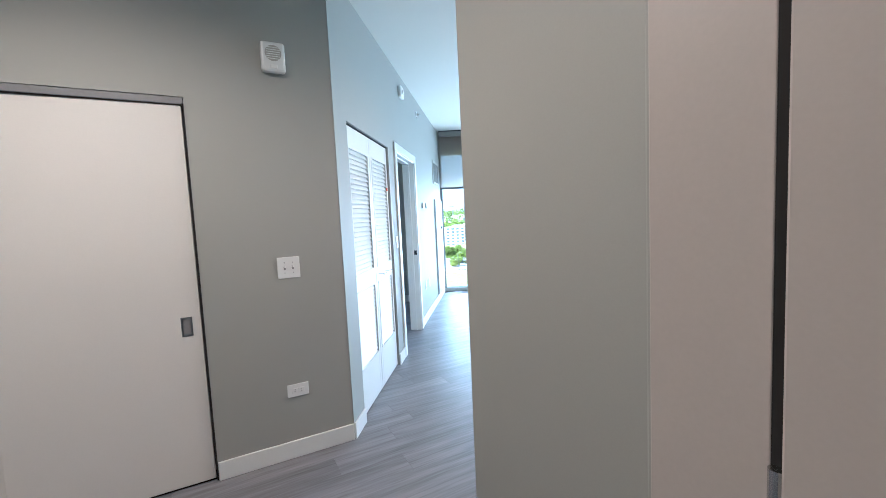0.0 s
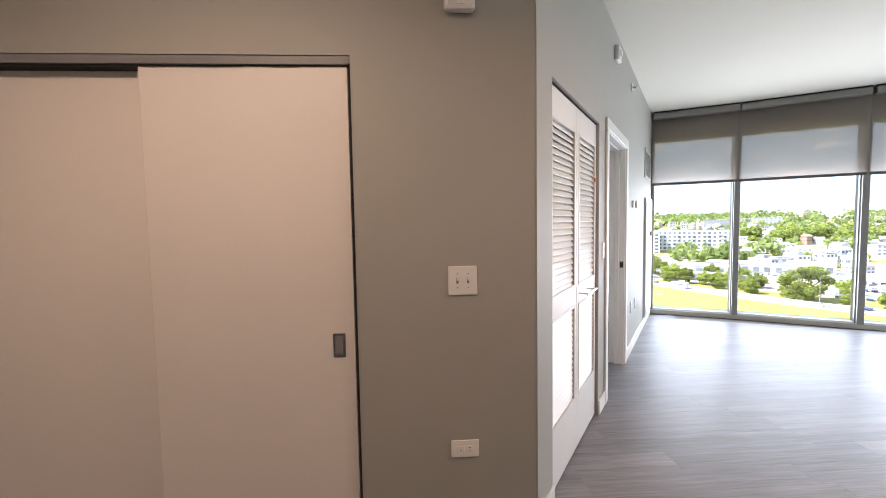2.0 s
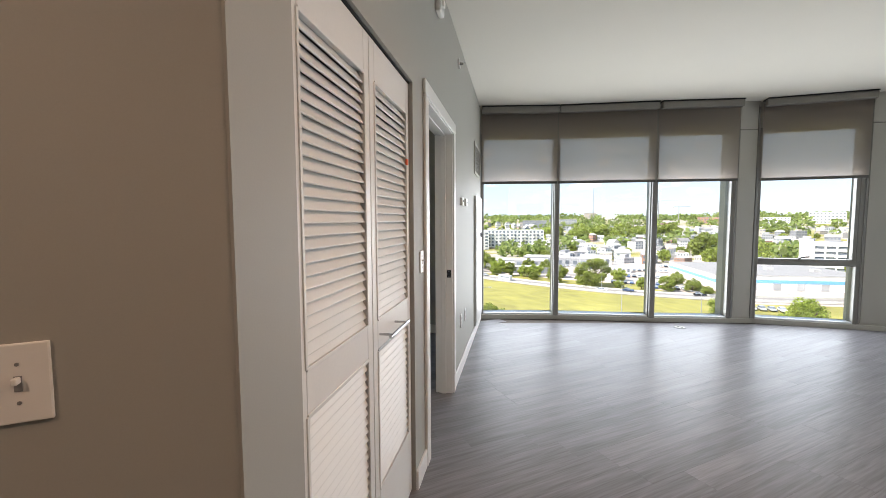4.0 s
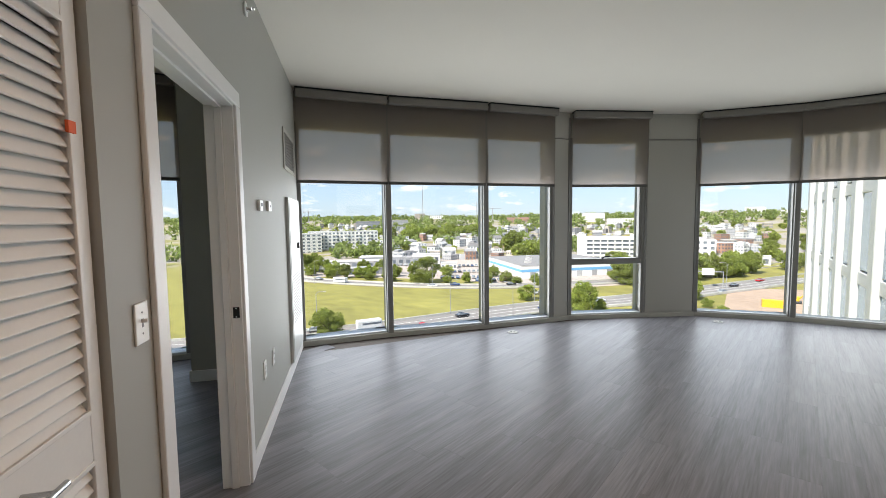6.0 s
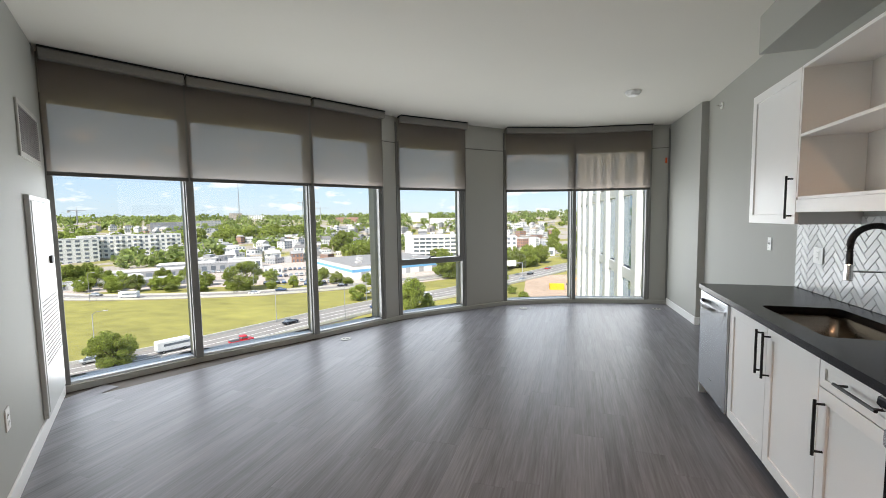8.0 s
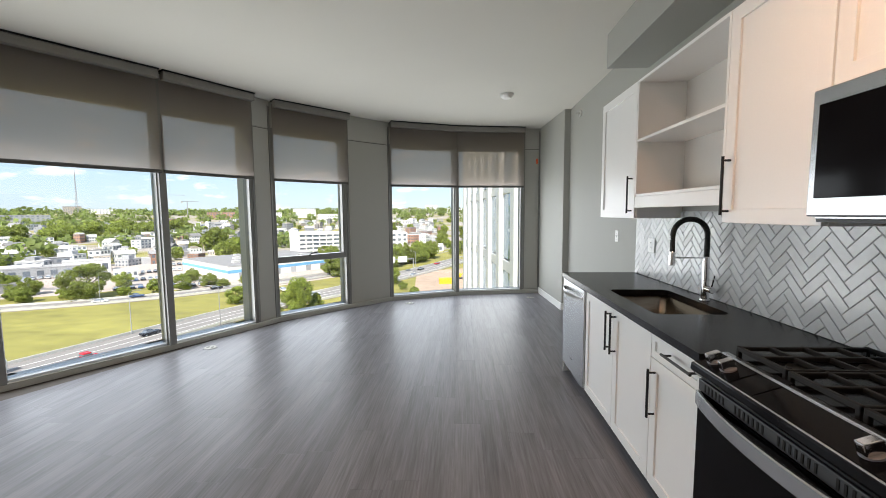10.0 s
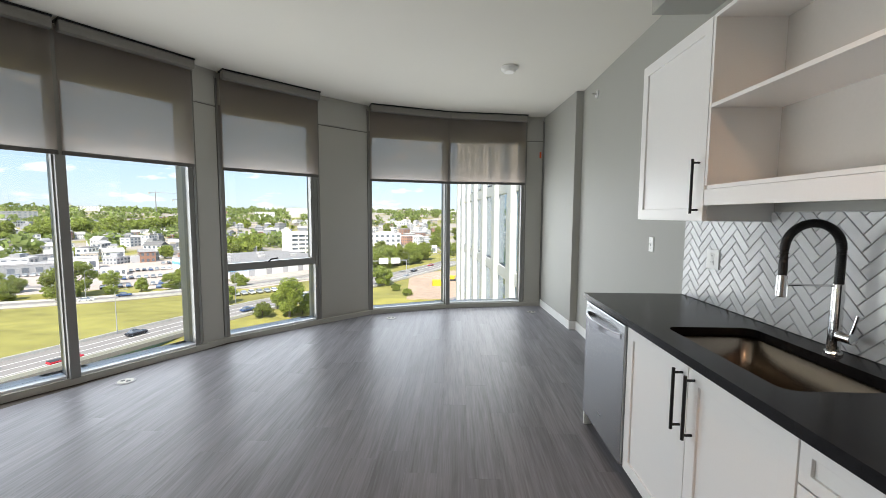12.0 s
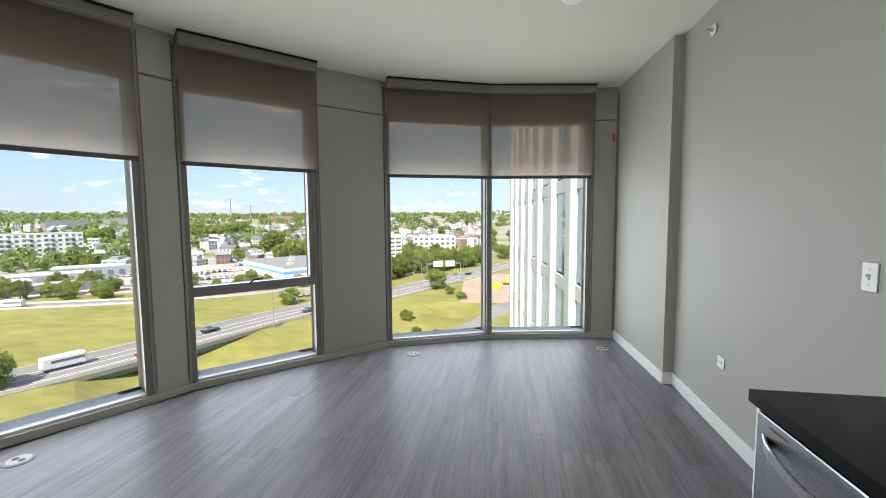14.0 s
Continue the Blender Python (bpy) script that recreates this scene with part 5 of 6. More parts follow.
# ---- outdoors: buildings ----
def far_building(x, y, w, d, h, rot, wall, roof, storeys, bays, label, name="house", group="houses on the hillside", pitched=False, extra=None, base=None, category="house", far=True):
    z = (ground_z(x, y) if base is None else base) - 0.3
    ob = thing(name, Matrix.Translation((x, y, z)) @ Matrix.Rotation(radians(rot), 4, "Z"), label, category, group)
    part("wall", box_bm((-w / 2, -d / 2, -4), (w / 2, d / 2, h)), wall, ob)
    if pitched:
        bm = bmesh.new()
        e, rh = 0.4, d * 0.28
        a = [bm.verts.new(p) for p in ((-w / 2 - e, -d / 2 - e, h - 0.15), (w / 2 + e, -d / 2 - e, h - 0.15), (w / 2 + e, d / 2 + e, h - 0.15), (-w / 2 - e, d / 2 + e, h - 0.15))]
        t = [bm.verts.new((-w / 2 - e, 0, h + rh)), bm.verts.new((w / 2 + e, 0, h + rh))]
        for f in ((a[0], a[1], t[1], t[0]), (a[2], a[3], t[0], t[1]), (a[1], a[2], t[1]), (a[3], a[0], t[0]), (a[3], a[2], a[1], a[0])):
            bm.faces.new(f)
        part("roof", bm, roof, ob)
    else:
        bm = box_bm((-w / 2 - 0.1, -d / 2 - 0.1, h), (w / 2 + 0.1, d / 2 + 0.1, h + 0.35))
        part("roof", bm, roof, ob)
    sh = h / storeys
    ww, wh = w / bays * 0.52, sh * 0.5
    if far:
        bm = None
        vs, fs = [], []
        nb = max(1, round(bays * d / w))
        for s in range(storeys):
            zc = (s + 0.52) * sh
            spans = [(-w / 2 + (k + 0.5) * w / bays - ww / 2, -d / 2 - 0.06, -w / 2 + (k + 0.5) * w / bays + ww / 2, -d / 2 + 0.1) for k in range(bays)]
            spans += [(sx - 0.08, -d / 2 + (k + 0.27) * d / nb, sx + 0.08, -d / 2 + (k + 0.73) * d / nb) for sx in (-w / 2, w / 2) for k in range(nb)]
            for x0, y0, x1, y1 in spans:
                i = len(vs)
                vs += [(x0, y0, zc - wh / 2), (x1, y0, zc - wh / 2), (x1, y1, zc - wh / 2), (x0, y1, zc - wh / 2), (x0, y0, zc + wh / 2), (x1, y0, zc + wh / 2), (x1, y1, zc + wh / 2), (x0, y1, zc + wh / 2)]
                fs += [(i, i + 1, i + 5, i + 4), (i + 1, i + 2, i + 6, i + 5), (i + 2, i + 3, i + 7, i + 6), (i + 3, i, i + 4, i + 7), (i + 4, i + 5, i + 6, i + 7), (i + 3, i + 2, i + 1, i)]
        me = bpy.data.meshes.new("windows")
        me.from_pydata(vs, [], fs)
        me.materials.append(WIN)
        o = tagged(new("windows", me), "", "", "", "stuff")
        o.parent = ob
        return ob
    me = mesh_of("window", box_bm((-ww / 2, -0.12, -wh / 2), (ww / 2, 0.06, wh / 2)), WIN)
    for s in range(storeys):
        for k in range(bays):
            o = new("window", me)
            o.parent = ob
            o.location = (-w / 2 + (k + 0.5) * w / bays, -d / 2 - 0.02, (s + 0.52) * sh)
    return ob


ap = far_building(*plan_at(55.6, 440), 70, 18, 21.0, 58, FACW, ROOFW, 6, 18, "white six-storey apartment block with rows of balconies", "apartment_building", "", base=GZ, category="building", far=False)
for s in range(1, 6):
    for b in range(0, 18, 3):
        part("balcony", box_bm((-35 + (b + 0.2) * 70 / 18, -10.6, s * 3.5 - 0.1), (-35 + (b + 1.4) * 70 / 18, -9.0, s * 3.5 + 0.9)), FACW, ap)
part("plinth", box_bm((-35.2, -9.6, -3), (35.2, -9.0, 3.2)), FACT, ap, "tan ground storey")
far_building(*plan_at(60.6, 425), 30, 18, 19.5, 66, FACW, ROOFW, 6, 6, "white six-storey apartment wing", "apartment_building", "", base=GZ, category="building", far=False)
for b, dd, w, d, h, rot, wl, rf, lab in (
        (58.6, 262, 34, 14, 4.2, 62, FACW, ROOFW, "long low white-roofed workshop"),
        (55.2, 285, 48, 14, 4.2, 50, FACG, ROOFW, "long low grey workshop with a pale roof"),
        (50.5, 300, 30, 16, 5.5, 48, FACG, ROOFW, "low grey shop with a pale flat roof"),
        (47.2, 296, 30, 15, 5.0, 44, FACG, ROOFG, "low dark-roofed commercial building"),
        (44.2, 300, 20, 14, 6.5, 44, FACW, ROOFW, "low white commercial building"),
        (52.5, 245, 36, 10, 3.8, 56, FACG, ROOFG, "long grey storage shed"),
        (60.8, 285, 30, 12, 4.5, 60, FACG, ROOFW, "low pale-roofed garage by the lots"),
        (41.0, 262, 10, 8, 3.8, 40, FACW, ROOFW, "small white roadside building"),
        (8.2, 430, 52, 16, 9, 8, FACW, ROOFW, "long white two-storey office building"),
        (10.8, 395, 40, 18, 13, 14, FACW, ROOFW, "white office block by the trees"),
        (5.0, 330, 26, 10, 6, 5, FACW, ROOFW, "low white building by the highway")):
    far_building(*plan_at(b, dd), w, d, h, rot, wl, rf, 1 if h < 7 else 3, max(4, int(w / 5)), lab, "commercial_building", "low commercial buildings", base=GZ, category="building", far=False)

# blue and white warehouse
wh_ = thing("warehouse", Matrix.Translation((-112, 181, GZ)) @ Matrix.Rotation(radians(143.5), 4, "Z"), "white warehouse with a blue stripe and grey flat roof", "warehouse")
part("wall", box_bm((0, -62, 0), (58, 0, 6.4)), FACW, wh_)
part("stripe", box_bm((-0.12, -62.1, 3.3), (58.1, 0.12, 4.7)), BLUE, wh_, "blue cladding stripe")
part("roof", box_bm((0.4, -61.6, 6.4), (57.6, -0.4, 6.8)), ROOFG, wh_, "grey flat roof")
part("parapet", box_bm((-0.1, -62.1, 6.3), (58.1, 0.1, 6.65)), ROOFW, wh_)
for k in range(6):
    part("loading_door", box_bm((-0.15, -8 - k * 9, 0.2), (0.05, -5 - k * 9, 3.2)), FACG, wh_)
    part("roof_unit", box_bm((10 + (k * 17) % 40, -10 - k * 8, 6.8), (13 + (k * 17) % 40, -7 - k * 8, 8.0)), ROOFW, wh_)

# open-deck parking structure
pk = thing("parking_garage", Matrix.Translation((*plan_at(19.0, 332), GZ)) @ Matrix.Rotation(radians(24), 4, "Z"), "white open-deck parking garage of four levels", "parking garage")
part("core", box_bm((-19, -12, 0), (19, 14, 15.5)), WIN, pk)
for k in range(6):
    part("deck_band", box_bm((-20, -12.6, k * 3.1), (20, 14.6, k * 3.1 + 1.5)), FACW, pk, "white deck parapet")
for k in range(9):
    part("column", box_bm((-19.6 + k * 4.9 - 0.4, -12.7, 0), (-19.6 + k * 4.9 + 0.4, -12, 16)), FACW, pk)
part("stair_tower", box_bm((-26, -8, 0), (-20, 4, 19)), FACW, pk)

rng = random.Random(11)
placed = []
for k in range(5000):
    if len(placed) >= 298:
        break
    b = rng.uniform(3, 60)
    dd = 318 + 430 * rng.random() ** 1.15 if b < 50 else rng.uniform(470, 800)
    if b < 24 and dd < 400:
        continue
    x, y = plan_at(b, dd)
    if any((x - q[0]) ** 2 + (y - q[1]) ** 2 < 13 ** 2 for q in placed):
        continue
    placed.append((x, y))
    wl = rng.choice((FACW, FACW, FACW, FACG, FACG, FACB, FACT))
    rf = rng.choice((ROOFG, ROOFG, ROOFW, ROOFW))
    hh = rng.uniform(4.2, 9.2)
    pitched = rng.random() < 0.35
    lab = {"white_render": "white", "grey_siding": "grey", "beige_siding": "beige", "brick_facade": "brick"}[wl.name] + (" house with a pitched roof on the hillside" if pitched else " flat-roofed townhouse on the hillside")
    home = far_building(x, y, rng.uniform(6, 13), rng.uniform(6, 9.5), hh, b + rng.choice((-40, 50, 10)) + rng.uniform(-15, 15), wl, rf, 2 if hh < 7.5 else 3, rng.randint(3, 4), lab, pitched=pitched)
    if not pitched and rng.random() < 0.6:
        sx = rng.uniform(-1.2, 0.4)
        part("roof_storey", box_bm((sx - 2.0, -2.2, hh + 0.3), (sx + 2.2, 2.4, hh + rng.uniform(1.6, 2.8))), rng.choice((FACG, FACW, FACT)), home)
    if rng.random() < 0.5:
        part("side_wing", box_bm((-rng.uniform(6, 9), -2.5, -4), (-2.5, 2.6, hh * rng.uniform(0.45, 0.75))), rng.choice((FACG, FACW, ROOFG)), home)
for b, dd, w, d, h, wl, n, m_, lab in (
        (45.0, 1180, 30, 20, 15, FACT, 8, 8, "distant beige hotel block on the skyline"), (43.2, 1200, 80, 24, 11, FACW, 5, 14, "distant pale long block on the skyline"),
        (31.3, 950, 50, 20, 11, FACB, 4, 10, "distant brick block on the skyline"), (36.0, 760, 20, 16, 12, FACB, 5, 4, "brick apartment house on the hill"),
        (52.2, 720, 40, 18, 15, FACG, 4, 10, "grey apartment house on the hill"), (48.5, 800, 50, 18, 13, FACG, 4, 10, "long grey apartment house on the hill"),
        (21.5, 900, 44, 20, 18, FACW, 4, 10, "distant white block on the hill"), (18.0, 820, 52, 18, 12, FACW, 4, 12, "distant white block on the hill"), (25.5, 860, 34, 18, 13, FACW, 4, 8, "distant white block on the hill"),
        (7.2, 1350, 56, 30, 15, FACT, 6, 14, "distant beige hospital block on the skyline"), (4.3, 1300, 40, 30, 22, FACW, 9, 10, "distant white hospital tower"), (12.0, 1250, 40, 24, 18, FACW, 7, 8, "distant pale towers on the skyline"),
        (1.5, 1250, 60, 30, 14, FACW, 6, 10, "distant white block on the skyline"), (-2.5, 1300, 60, 30, 14, FACW, 5, 10, "distant white block on the skyline")):
    far_building(*plan_at(b, dd), w, d, h, b, wl, ROOFG, n, m_, lab, "distant_building", "skyline buildings", category="building")

# radio mast and cranes on the skyline
mast = thing("radio_mast", Matrix.Translation((*plan_at(44.6, 1000), -6)), "thin lattice radio mast on the skyline", "mast")
bm = None
for sx, sy in ((-2, -2), (2, -2), (0, 2)):
    bm = tube_bm([(sx, sy, 0), (0, 0, 92)], 0.28, 5, bm)
for k in range(12):
    f = 1 - k / 12.5
    bm = tube_bm([(-2 * f, -2 * f, k * 7), (2 * f, -2 * f, k * 7 + 3.5), (0, 2 * f, k * 7 + 7), (-2 * f, -2 * f, k * 7)], 0.14, 4, bm)
part("lattice", bm, FACG, mast)
for b, dd, hh, jib in ((37.0, 1000, 50, 38), (34.8, 1050, 38, 24), (60.0, 900, 30, 12)):
    cr = thing("tower_crane", Matrix.Translation((*plan_at(b, dd), 0)) @ Matrix.Rotation(radians(b + 20), 4, "Z"), "distant pale tower crane", "crane", "cranes on the skyline")
    part("mast", box_bm((-0.7, -0.7, 0), (0.7, 0.7, hh - 8)), FACG, cr)
    part("jib", box_bm((-12, -0.35, hh - 8), (jib, 0.35, hh - 7.1)), FACG, cr)
    part("tower_head", cyl_bm((0, 0, hh - 7), (0, 0, hh - 1), 0.7, 0.15, 6), FACG, cr)
    part("counterweight", box_bm((-12, -1, hh - 10.5), (-9, 1, hh - 8)), CONC, cr)


# ---- outdoors: trees ----
def crown_mesh(name, rx, rz, leaves, size, seed, lobes=14):
    """A crown of many small leaf clumps set round uneven lobes."""
    rg = random.Random(seed)
    cores = [(0, 0, rz * 1.0, 0.62)]
    for k in range(lobes):
        a, e = k * 2.4 + rg.uniform(-0.4, 0.4), rg.uniform(-0.9, 1.0)
        q = rg.uniform(0.46, 0.84)
        c = math.cos(math.asin(e))
        cores.append((math.cos(a) * rx * q * c, math.sin(a) * rx * q * c, rz * (1.0 + q * e * 1.1), rg.uniform(0.15, 0.36)))
    vs, fs = [], []
    for _ in range(leaves):
        cx, cy, cz, cr = rg.choice(cores)
        v = Vector((rg.gauss(0, 1), rg.gauss(0, 1), rg.gauss(0, 1))).normalized() * (rg.random() ** 0.3)
        p = Vector((cx + v.x * rx * cr, cy + v.y * rx * cr, cz + v.z * rz * cr * 1.1))
        u = (v * 1.6 + Vector((rg.gauss(0, 0.6), rg.gauss(0, 0.6), rg.gauss(0, 0.6)))).normalized()
        w = u.orthogonal().normalized()
        t = u.cross(w)
        s = size * rg.uniform(0.6, 1.4)
        i = len(vs)
        vs += [p + w * s, p + t * s * 0.8, p - w * s * 0.9, p - t * s * 0.7 + u * s * 0.4]
        fs += [(i, i + 1, i + 2), (i, i + 2, i + 3)]
    me = bpy.data.meshes.new(name)
    me.from_pydata([tuple(v) for v in vs], [], fs)
    me.materials.append(LEAF)
    return me


def tree_thing(rx, height, seed, leaves, leaf=0.027):
    ob = thing("tree", I4, "leafy green broadleaf tree in full sun", "tree", "trees outside")
    bm = tube_bm([(0, 0, -0.6), (0.1, 0, height * 0.2), (0.05, 0.1, height * 0.45)], 0.03 * height, 7)
    for a in range(5):
        an = a * 1.26 + seed
        bm = tube_bm([(0.05, 0.05, height * 0.3), (math.cos(an) * rx * 0.3, math.sin(an) * rx * 0.3, height * 0.5), (math.cos(an) * rx * 0.55, math.sin(an) * rx * 0.55, height * 0.68)], 0.012 * height, 5, bm)
    part("trunk", bm, BARK, ob)
    cr = new("crown", crown_mesh("crown", rx, height * 0.46, leaves, leaf * height, seed, 30))
    cr.parent = ob
    cr.location = (0, 0, height * 0.03)
    return ob


protos = [tree_thing(5.6, 8.8, 3, 15000, 0.021), tree_thing(4.8, 9.8, 7, 12000, 0.021), tree_thing(4.2, 11.5, 12, 12000, 0.019), tree_thing(4.4, 6.8, 21, 9000, 0.026), tree_thing(5.4, 8.4, 33, 1500, 0.055), tree_thing(5.0, 9.4, 41, 1500, 0.055)]
spots = [(-228, 118, 3, 0.6), (-214, 119, 3, 0.75), (-199, 122, 3, 0.6), (-190, 125, 1, 0.6), (-173, 129, 3, 0.65), (-152, 141, 3, 0.7), (-134, 147, 3, 0.6), (-126, 152, 1, 0.6), (-104, 163, 3, 0.65), (-246, 117, 1, 0.8), (-270, 118, 3, 0.9), (-50, 126, 1, 0.6), (-44, 122, 3, 0.6), (-57, 124, 1, 0.8),
         (-238, 122, 3, 0.8), (-185, 132, 3, 0.7),
         (-96, 55, 0, 0.95), (-142, 139, 0, 1.7), (-231, 124, 1, 0.9), (-222, 131, 3, 1.1), (-205, 128, 3, 0.9), (-181, 136, 3, 0.8), (-160, 133, 3, 0.85), (-168, 137, 3, 0.7),
         (-81, 133, 0, 0.75), (-53, 119, 2, 1.2), (-60, 116, 3, 0.7), (-118, 158, 0, 0.75), (-112, 166, 3, 0.9), (-98, 172, 3, 0.8), (-93, 166, 3, 0.7),
         (-240, 128, 3, 1.3), (-250, 126, 1, 1.0), (-262, 122, 3, 1.3), (-205, 150, 3, 0.8), (-190, 152, 3, 0.9), (-150, 165, 3, 1.0), (-128, 178, 3, 0.9),
         (-58, 205, 2, 0.95), (-66, 215, 0, 1.2), (-60, 226, 1, 1.2), (-52, 236, 0, 1.3), (-46, 246, 0, 1.4), (-38, 250, 1, 1.3), (-30, 256, 0, 1.3), (-24, 270, 1, 1.2), (-70, 205, 3, 1.1), (-44, 228, 0, 1.1),
         (-30, 118, 3, 0.45), (-36, 128, 3, 0.55), (-20, 150, 3, 0.5), (-26, 160, 3, 0.5), (-40, 112, 3, 0.5), (-8, 300, 0, 1.2), (2, 310, 1, 1.1), (8, 300, 0, 1.2), (-70, 300, 0, 1.2), (-84, 310, 1, 1.1), (-62, 320, 0, 1.2),
         (-95, 280, 3, 1.2), (-105, 292, 0, 0.9), (-118, 300, 3, 1.0), (-50, 122, 3, 0.55), (-150, -20, 1, 1.0), (-160, -30, 0, 1.0), (-190, 20, 3, 1.0)]
rng = random.Random(5)
for k in range(30):     # belt of trees along the highway
    f = k / 29
    spots.append((*plan_at(18 - 13.5 * f + rng.uniform(-0.5, 0.5), 205 + 62 * f + rng.uniform(-6, 14)), rng.choice((0, 1, 2)), rng.uniform(1.0, 1.45)))
for b, dd, n, spread in ((30.2, 335, 7, 1.9), (27.5, 345, 5, 1.2), (43, 560, 14, 4.5), (38, 600, 12, 3.5), (52, 560, 8, 3), (60, 500, 12, 4)):
    for k in range(n):  # clumps among the houses
        spots.append((*plan_at(b + rng.uniform(-spread, spread), dd + rng.uniform(-25, 25)), rng.choice((4, 5)), rng.uniform(1.2, 1.8)))
for x, y, k, s in spots:
    s *= 1.35 if x < -180 and y > 100 else 1.0
    zz = GZ if 150 < math.hypot(x, y) < 320 else ground_z(x, y)
    copy_thing(protos[k], Matrix.Translation((x, y, zz)) @ Matrix.Rotation(rng.uniform(0, 6.28), 4, "Z") @ Matrix.Diagonal((s, s, s * rng.uniform(0.9, 1.05), 1)))
for k in range(140):
    x, y = plan_at(rng.uniform(-4, 64), rng.uniform(320, 760))
    s = rng.uniform(0.6, 1.3)
    copy_thing(protos[rng.randint(4, 5)], Matrix.Translation((x, y, ground_z(x, y) - 0.3)) @ Matrix.Rotation(rng.uniform(0, 6.28), 4, "Z") @ Matrix.Diagonal((s, s, s, 1)))
for k, (x, y) in enumerate(((-34, 172), (-64, 238), (-245, 140), (-172, 146), (-120, 330), (-90, 350))):
    protos[k].matrix_world = Matrix.Translation((x, y, GZ))

# woods on the hills
rg = random.Random(9)
vs, fs = [], []
for _ in range(3000):
    b, r = rg.uniform(-12, 90), 350 + 1800 * rg.random() ** 1.5
    x, y = plan_at(b, r)
    if noise.noise(Vector((x / 120, y / 120, 3))) < 0.12 - 0.14 * (r > 640) - 0.25 * (r > 800):
        continue
    z, rad = ground_z(x, y), rg.uniform(4, 7) * (1 + r / 3000)
    for _k in range(26):
        v = Vector((rg.gauss(0, 1), rg.gauss(0, 1), rg.gauss(0, 0.8))).normalized() * rad * rg.uniform(0.6, 1)
        p = Vector((x, y, z + rad * 0.8)) + v
        u = Vector((rg.gauss(0, 1), rg.gauss(0, 1), rg.gauss(0, 1) + 0.6)).normalized()
        w = u.orthogonal().normalized()
        t = u.cross(w)
        s = rad * rg.uniform(0.2, 0.42)
        i = len(vs)
        vs += [tuple(p + w * s), tuple(p + t * s), tuple(p - w * s), tuple(p - t * s)]
        fs += [(i, i + 1, i + 2), (i, i + 2, i + 3)]
me = bpy.data.meshes.new("woods")
me.from_pydata(vs, [], fs)
me.materials.append(LEAFD)
tagged(new("woods", me), "dense green woods covering the far hills", "woods", "", "stuff")
# far ridge, the blue of distance haze painted into its base colour
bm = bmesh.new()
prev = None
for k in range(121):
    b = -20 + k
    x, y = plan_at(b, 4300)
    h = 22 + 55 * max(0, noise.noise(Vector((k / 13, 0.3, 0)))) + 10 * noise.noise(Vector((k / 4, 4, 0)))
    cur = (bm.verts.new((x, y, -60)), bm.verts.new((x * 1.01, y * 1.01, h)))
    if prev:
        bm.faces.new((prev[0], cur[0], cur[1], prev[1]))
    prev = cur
structure("backdrop", bm, mat("blue_ridge", (0.16, 0.22, 0.26), rough=1.0, var=0.1, scale=0.004, fine=0.02, bump=0), "far ridge on the horizon, painted in haze blue", "backdrop")


# ---- outdoors: vehicles, lamps, signs ----
def car_proto(paint, kind):
    L, W, H = {"car": (4.6, 1.85, 1.45), "pickup": (5.7, 2.0, 1.85), "van": (7.2, 2.3, 2.9)}[kind]
    ob = thing({"car": "car", "pickup": "pickup_truck", "van": "motorhome"}[kind], I4,
               paint.name.split("_")[-1] + {"car": " car on the road outside", "pickup": " pickup truck on the viaduct", "van": " motorhome on the highway"}[kind], "vehicle", "vehicles outside")
    if kind == "van":
        bm = box_bm((-L / 2, -W / 2, 0.45), (L / 2, W / 2, H), 0.3)
    else:
        bm = box_bm((-L / 2, -W / 2, 0.32), (L / 2, W / 2, 0.88), 0.16)
    part("body", bm, paint, ob)
    if kind == "car":
        bm = bmesh.new()
        lo = [(-L * 0.36, -W * 0.46), (L * 0.24, -W * 0.46), (L * 0.24, W * 0.46), (-L * 0.36, W * 0.46)]
        hi = [(-L * 0.24, -W * 0.38), (L * 0.08, -W * 0.38), (L * 0.08, W * 0.38), (-L * 0.24, W * 0.38)]
        a, b = [bm.verts.new((*p, 0.86)) for p in lo], [bm.verts.new((*p, H - 0.04)) for p in hi]
        for k in range(4):
            bm.faces.new((a[k], a[(k + 1) % 4], b[(k + 1) % 4], b[k]))
        bm.faces.new(b)
        part("windows", bm, WIN, ob, "dark side glass")
        part("roof", box_bm((-L * 0.24, -W * 0.38, H - 0.05), (L * 0.08, W * 0.38, H), 0.02), paint, ob)
    elif kind == "pickup":
        part("cab", box_bm((-0.3, -W * 0.44, 0.86), (1.3, W * 0.44, H), 0.2), paint, ob)
        part("windows", box_bm((-0.34, -W * 0.45, 1.15), (1.36, W * 0.45, 1.6), 0.1), WIN, ob, "dark cab glass")
        part("bed_floor", box_bm((-L / 2 + 0.1, -W * 0.4, 0.88), (-0.4, W * 0.4, 0.95)), DARKP, ob)
    else:
        part("windows", box_bm((-L * 0.3, -W / 2 - 0.02, 1.6), (L * 0.46, W / 2 + 0.02, 2.2), 0.05), WIN, ob, "dark side glass")
    for sx in (-0.31, 0.31):
        for sy in (-1, 1):
            w = part("wheel", cyl_bm((sx * L, sy * W * 0.40, 0.34), (sx * L, sy * W * 0.5, 0.34), 0.34, seg=14), RUBBER, ob)
            part("rim", cyl_bm((sx * L, sy * W * 0.495, 0.34), (sx * L, sy * W * 0.507, 0.34), 0.2, seg=10), PULL, w)
    return ob


def along(road, i, f, side):
    a, b = Vector(road[i]), Vector(road[i + 1])
    d = (b - a).normalized()
    p = a.lerp(b, f) + Vector((-d.y, d.x)) * side
    return p, math.degrees(math.atan2(d.y, d.x))


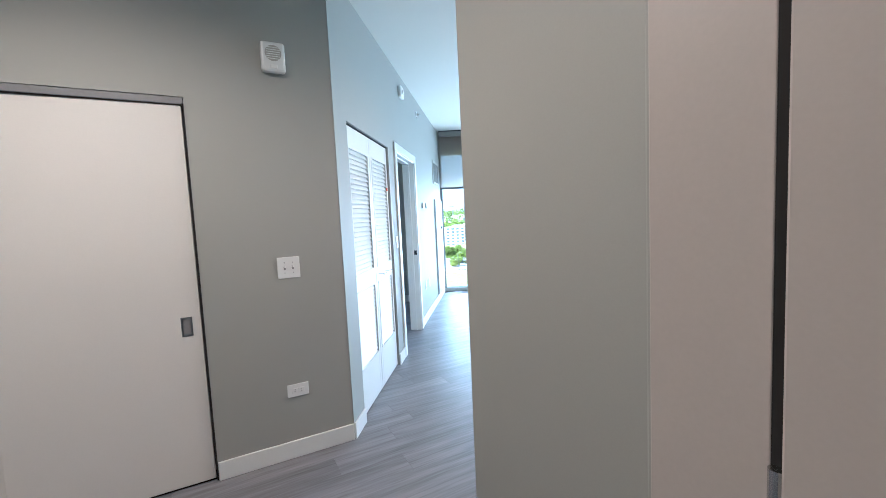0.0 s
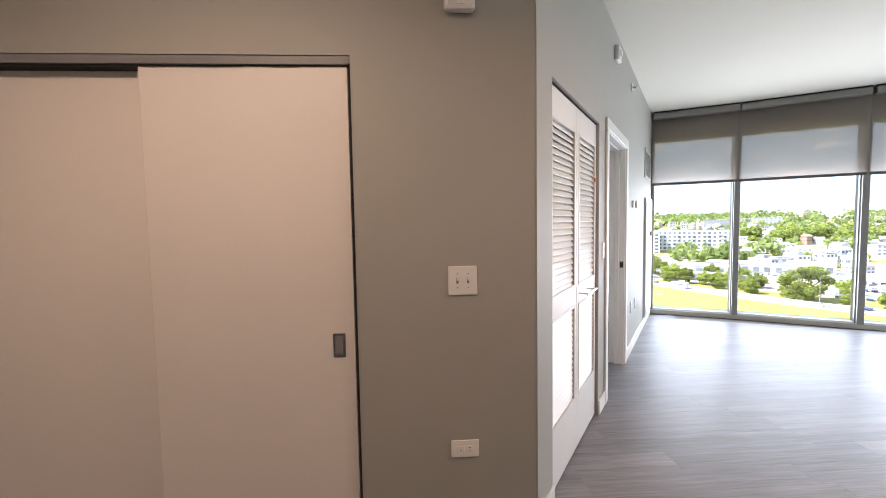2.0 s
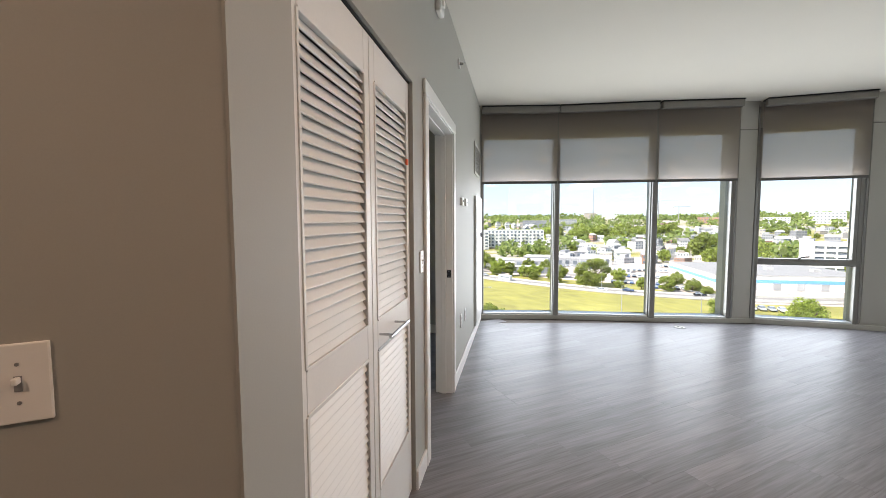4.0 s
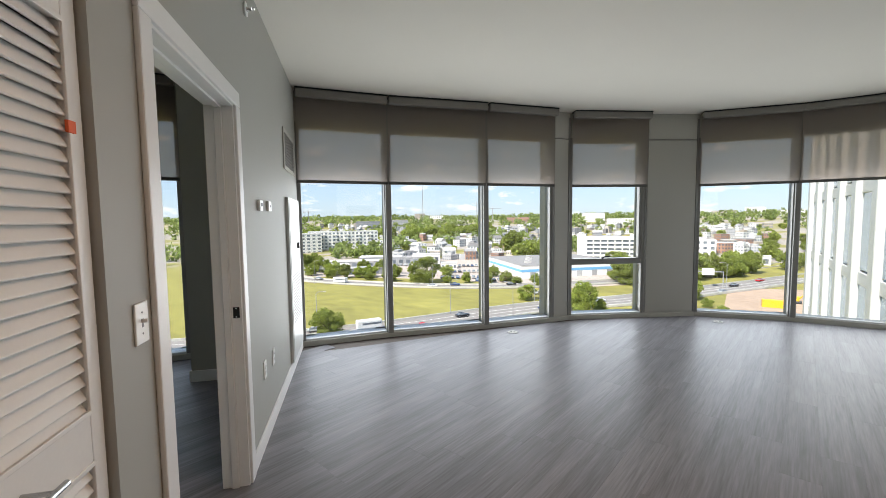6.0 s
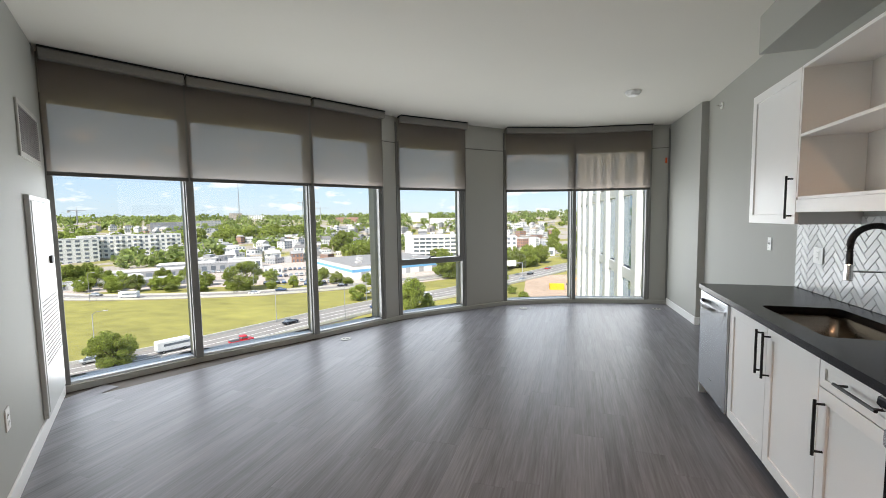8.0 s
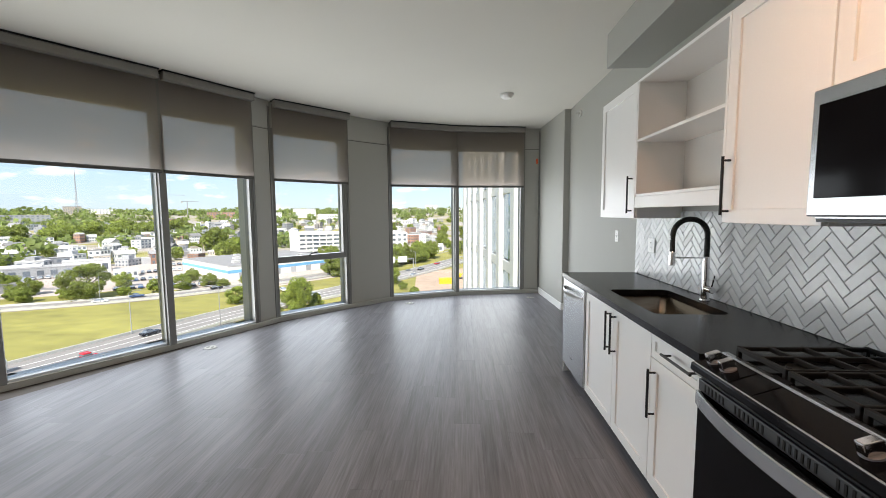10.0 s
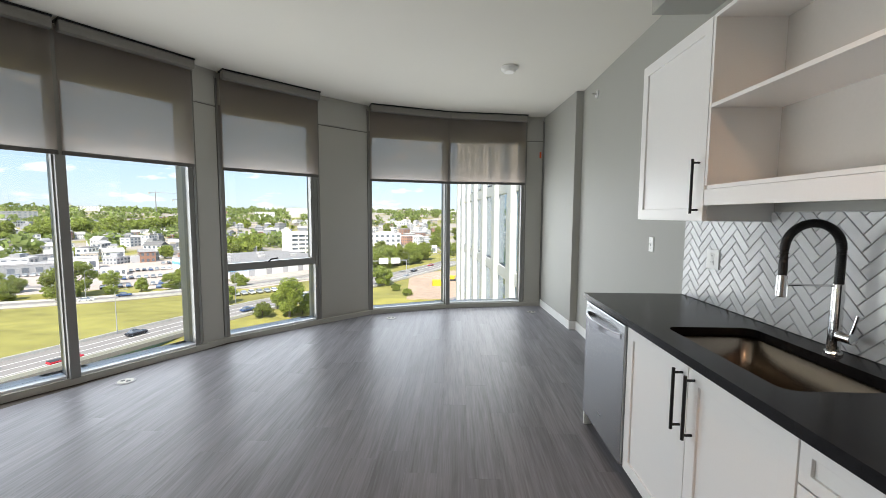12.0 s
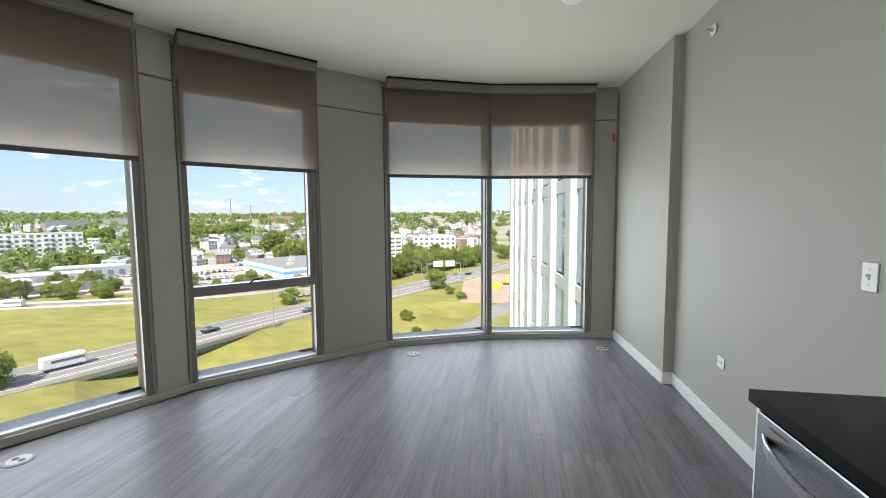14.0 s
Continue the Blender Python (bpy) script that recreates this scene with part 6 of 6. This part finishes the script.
fleet = {}
for paint, kind, road, i, f, side, zo in (
        (0, "pickup", ROAD_A, 3, 0.75, -5.3, 0.17), (2, "car", ROAD_A, 4, 0.5, 1.8, 0.17), (3, "car", ROAD_A, 2, 0.6, 5.3, 0.17), (1, "van", ROAD_A, 3, 0.2, 1.8, 0.17),
        (4, "car", ROAD_A, 5, 0.7, -1.8, 0.17), (1, "car", ROAD_A, 6, 0.6, 1.8, 0.17), (3, "car", ROAD_A, 8, 0.2, -5.3, 0.17), (2, "car", ROAD_A, 8, 0.7, 1.8, 0.17), (0, "car", ROAD_A, 9, 0.2, 5.0, 0.17),
        (1, "van", ROAD_C, 3, 0.1, -2.3, 0.27), (3, "car", ROAD_C, 2, 0.6, 2.3, 0.27), (4, "car", ROAD_C, 4, 0.6, 2.3, 0.27), (1, "car", ROAD_C, 4, 0.3, -2.3, 0.27), (2, "car", ROAD_C, 5, 0.4, 2.3, 0.27),
        (0, "car", ROAD_B, 1, 0.6, 1.8, "low"), (2, "car", ROAD_B, 3, 0.5, 1.8, "low"), (4, "car", ROAD_B, 4, 0.4, -1.8, "low"), (2, "car", ROAD_B, 0, 0.8, -1.8, "low")):
    p, ang = along(road, i, f, side)
    zz = ground_z(p.x, p.y) + 0.4 if zo == "low" else GZ + zo
    m = Matrix.Translation((p.x, p.y, zz)) @ Matrix.Rotation(radians(ang), 4, "Z")
    if (paint, kind) in fleet:
        copy_thing(fleet[(paint, kind)], m)
    else:
        fleet[(paint, kind)] = car_proto(CARP[paint], kind)
        fleet[(paint, kind)].matrix_world = m
# parked cars in the lots
rng = random.Random(8)
for b0, d0, n in ((60, 275, 10), (49.5, 282, 12), (46, 275, 10), (41.5, 240, 12), (39.5, 270, 10), (42, 215, 8), (37, 205, 7), (29, 172, 6), (36.5, 300, 8), (53, 265, 8)):
    x, y = plan_at(b0, d0)
    for k in range(n):
        pc = fleet[(rng.choice((1, 2, 3, 3, 4)), "car")] 
        copy_thing(pc, Matrix.Translation((x + 2.8 * k * 0.75, y + 2.8 * k * 0.66, GZ + 0.12)) @ Matrix.Rotation(radians(-48 + rng.uniform(-4, 4)), 4, "Z"))

for x, y, h, rot in ((-103, 56, 11, 40), (-88, 96, 11, 20), (-69, 104, 11, 200), (-77, 132, 11, 20), (-58, 128, 10, 200), (-185, 104, 11, 20), (-128, 130, 11, 20), (-240, 100, 11, 20), (-40, 170, 11, 200), (-26, 205, 11, 200)):
    ob = thing("street_lamp", Matrix.Translation((x, y, GZ)) @ Matrix.Rotation(radians(rot), 4, "Z"), "slim grey street lamp with a curved arm", "street lamp", "street lamps along the roads")
    part("pole", cyl_bm((0, 0, -0.5), (0, 0, h), 0.13, 0.08, 8), FACG, ob)
    part("arm", tube_bm([(0, 0, h - 0.1), (0.6, 0, h + 0.5), (2.2, 0, h + 0.7)], 0.06, 6), FACG, ob)
    part("lamp_head", box_bm((2.0, -0.18, h + 0.58), (2.9, 0.18, h + 0.76), 0.06), FACG, ob)
gs = thing("sign_gantry", Matrix.Translation((-36, 205, GZ)) @ Matrix.Rotation(radians(22), 4, "Z"), "highway sign gantry seen from its pale back", "road sign")
for x in (-9, 9):
    part("post", cyl_bm((x, 0, -0.5), (x, 0, 7.5), 0.2, seg=8), FACG, gs)
part("beam", box_bm((-9, -0.2, 6.9), (9, 0.2, 7.4), 0.05), FACG, gs)
for x in (-3.2, 3.2):
    part("sign_back", box_bm((x - 2.4, -0.3, 5.6), (x + 2.4, -0.2, 8.6), 0.03), FACW, gs)
cn = thing("site_container", Matrix.Translation((-9, 173, GZ)) @ Matrix.Rotation(radians(10), 4, "Z"), "yellow container on the bare building site", "container")
part("body", box_bm((-3, -1.2, 0.05), (3, 1.2, 2.6), 0.05), YEL, cn)
for k in range(9):
    part("rib", box_bm((-2.7 + k * 0.66, -1.26, 0.15), (-2.5 + k * 0.66, -1.19, 2.5), 0.02), YEL, cn)
ex = thing("excavator", Matrix.Translation((-3.5, 186, GZ)), "yellow excavator on the bare building site", "excavator")
part("tracks", box_bm((-1.9, -1.4, 0.05), (1.9, 1.4, 0.9), 0.2), DARKP, ex)
part("cab", box_bm((-1.7, -1.2, 0.95), (1.2, 1.2, 2.6), 0.15), YEL, ex)
part("boom", tube_bm([(1.0, 0, 1.6), (3.2, 0, 4.2), (5.2, 0, 2.6), (5.4, 0, 0.8)], 0.25, 6), YEL, ex)
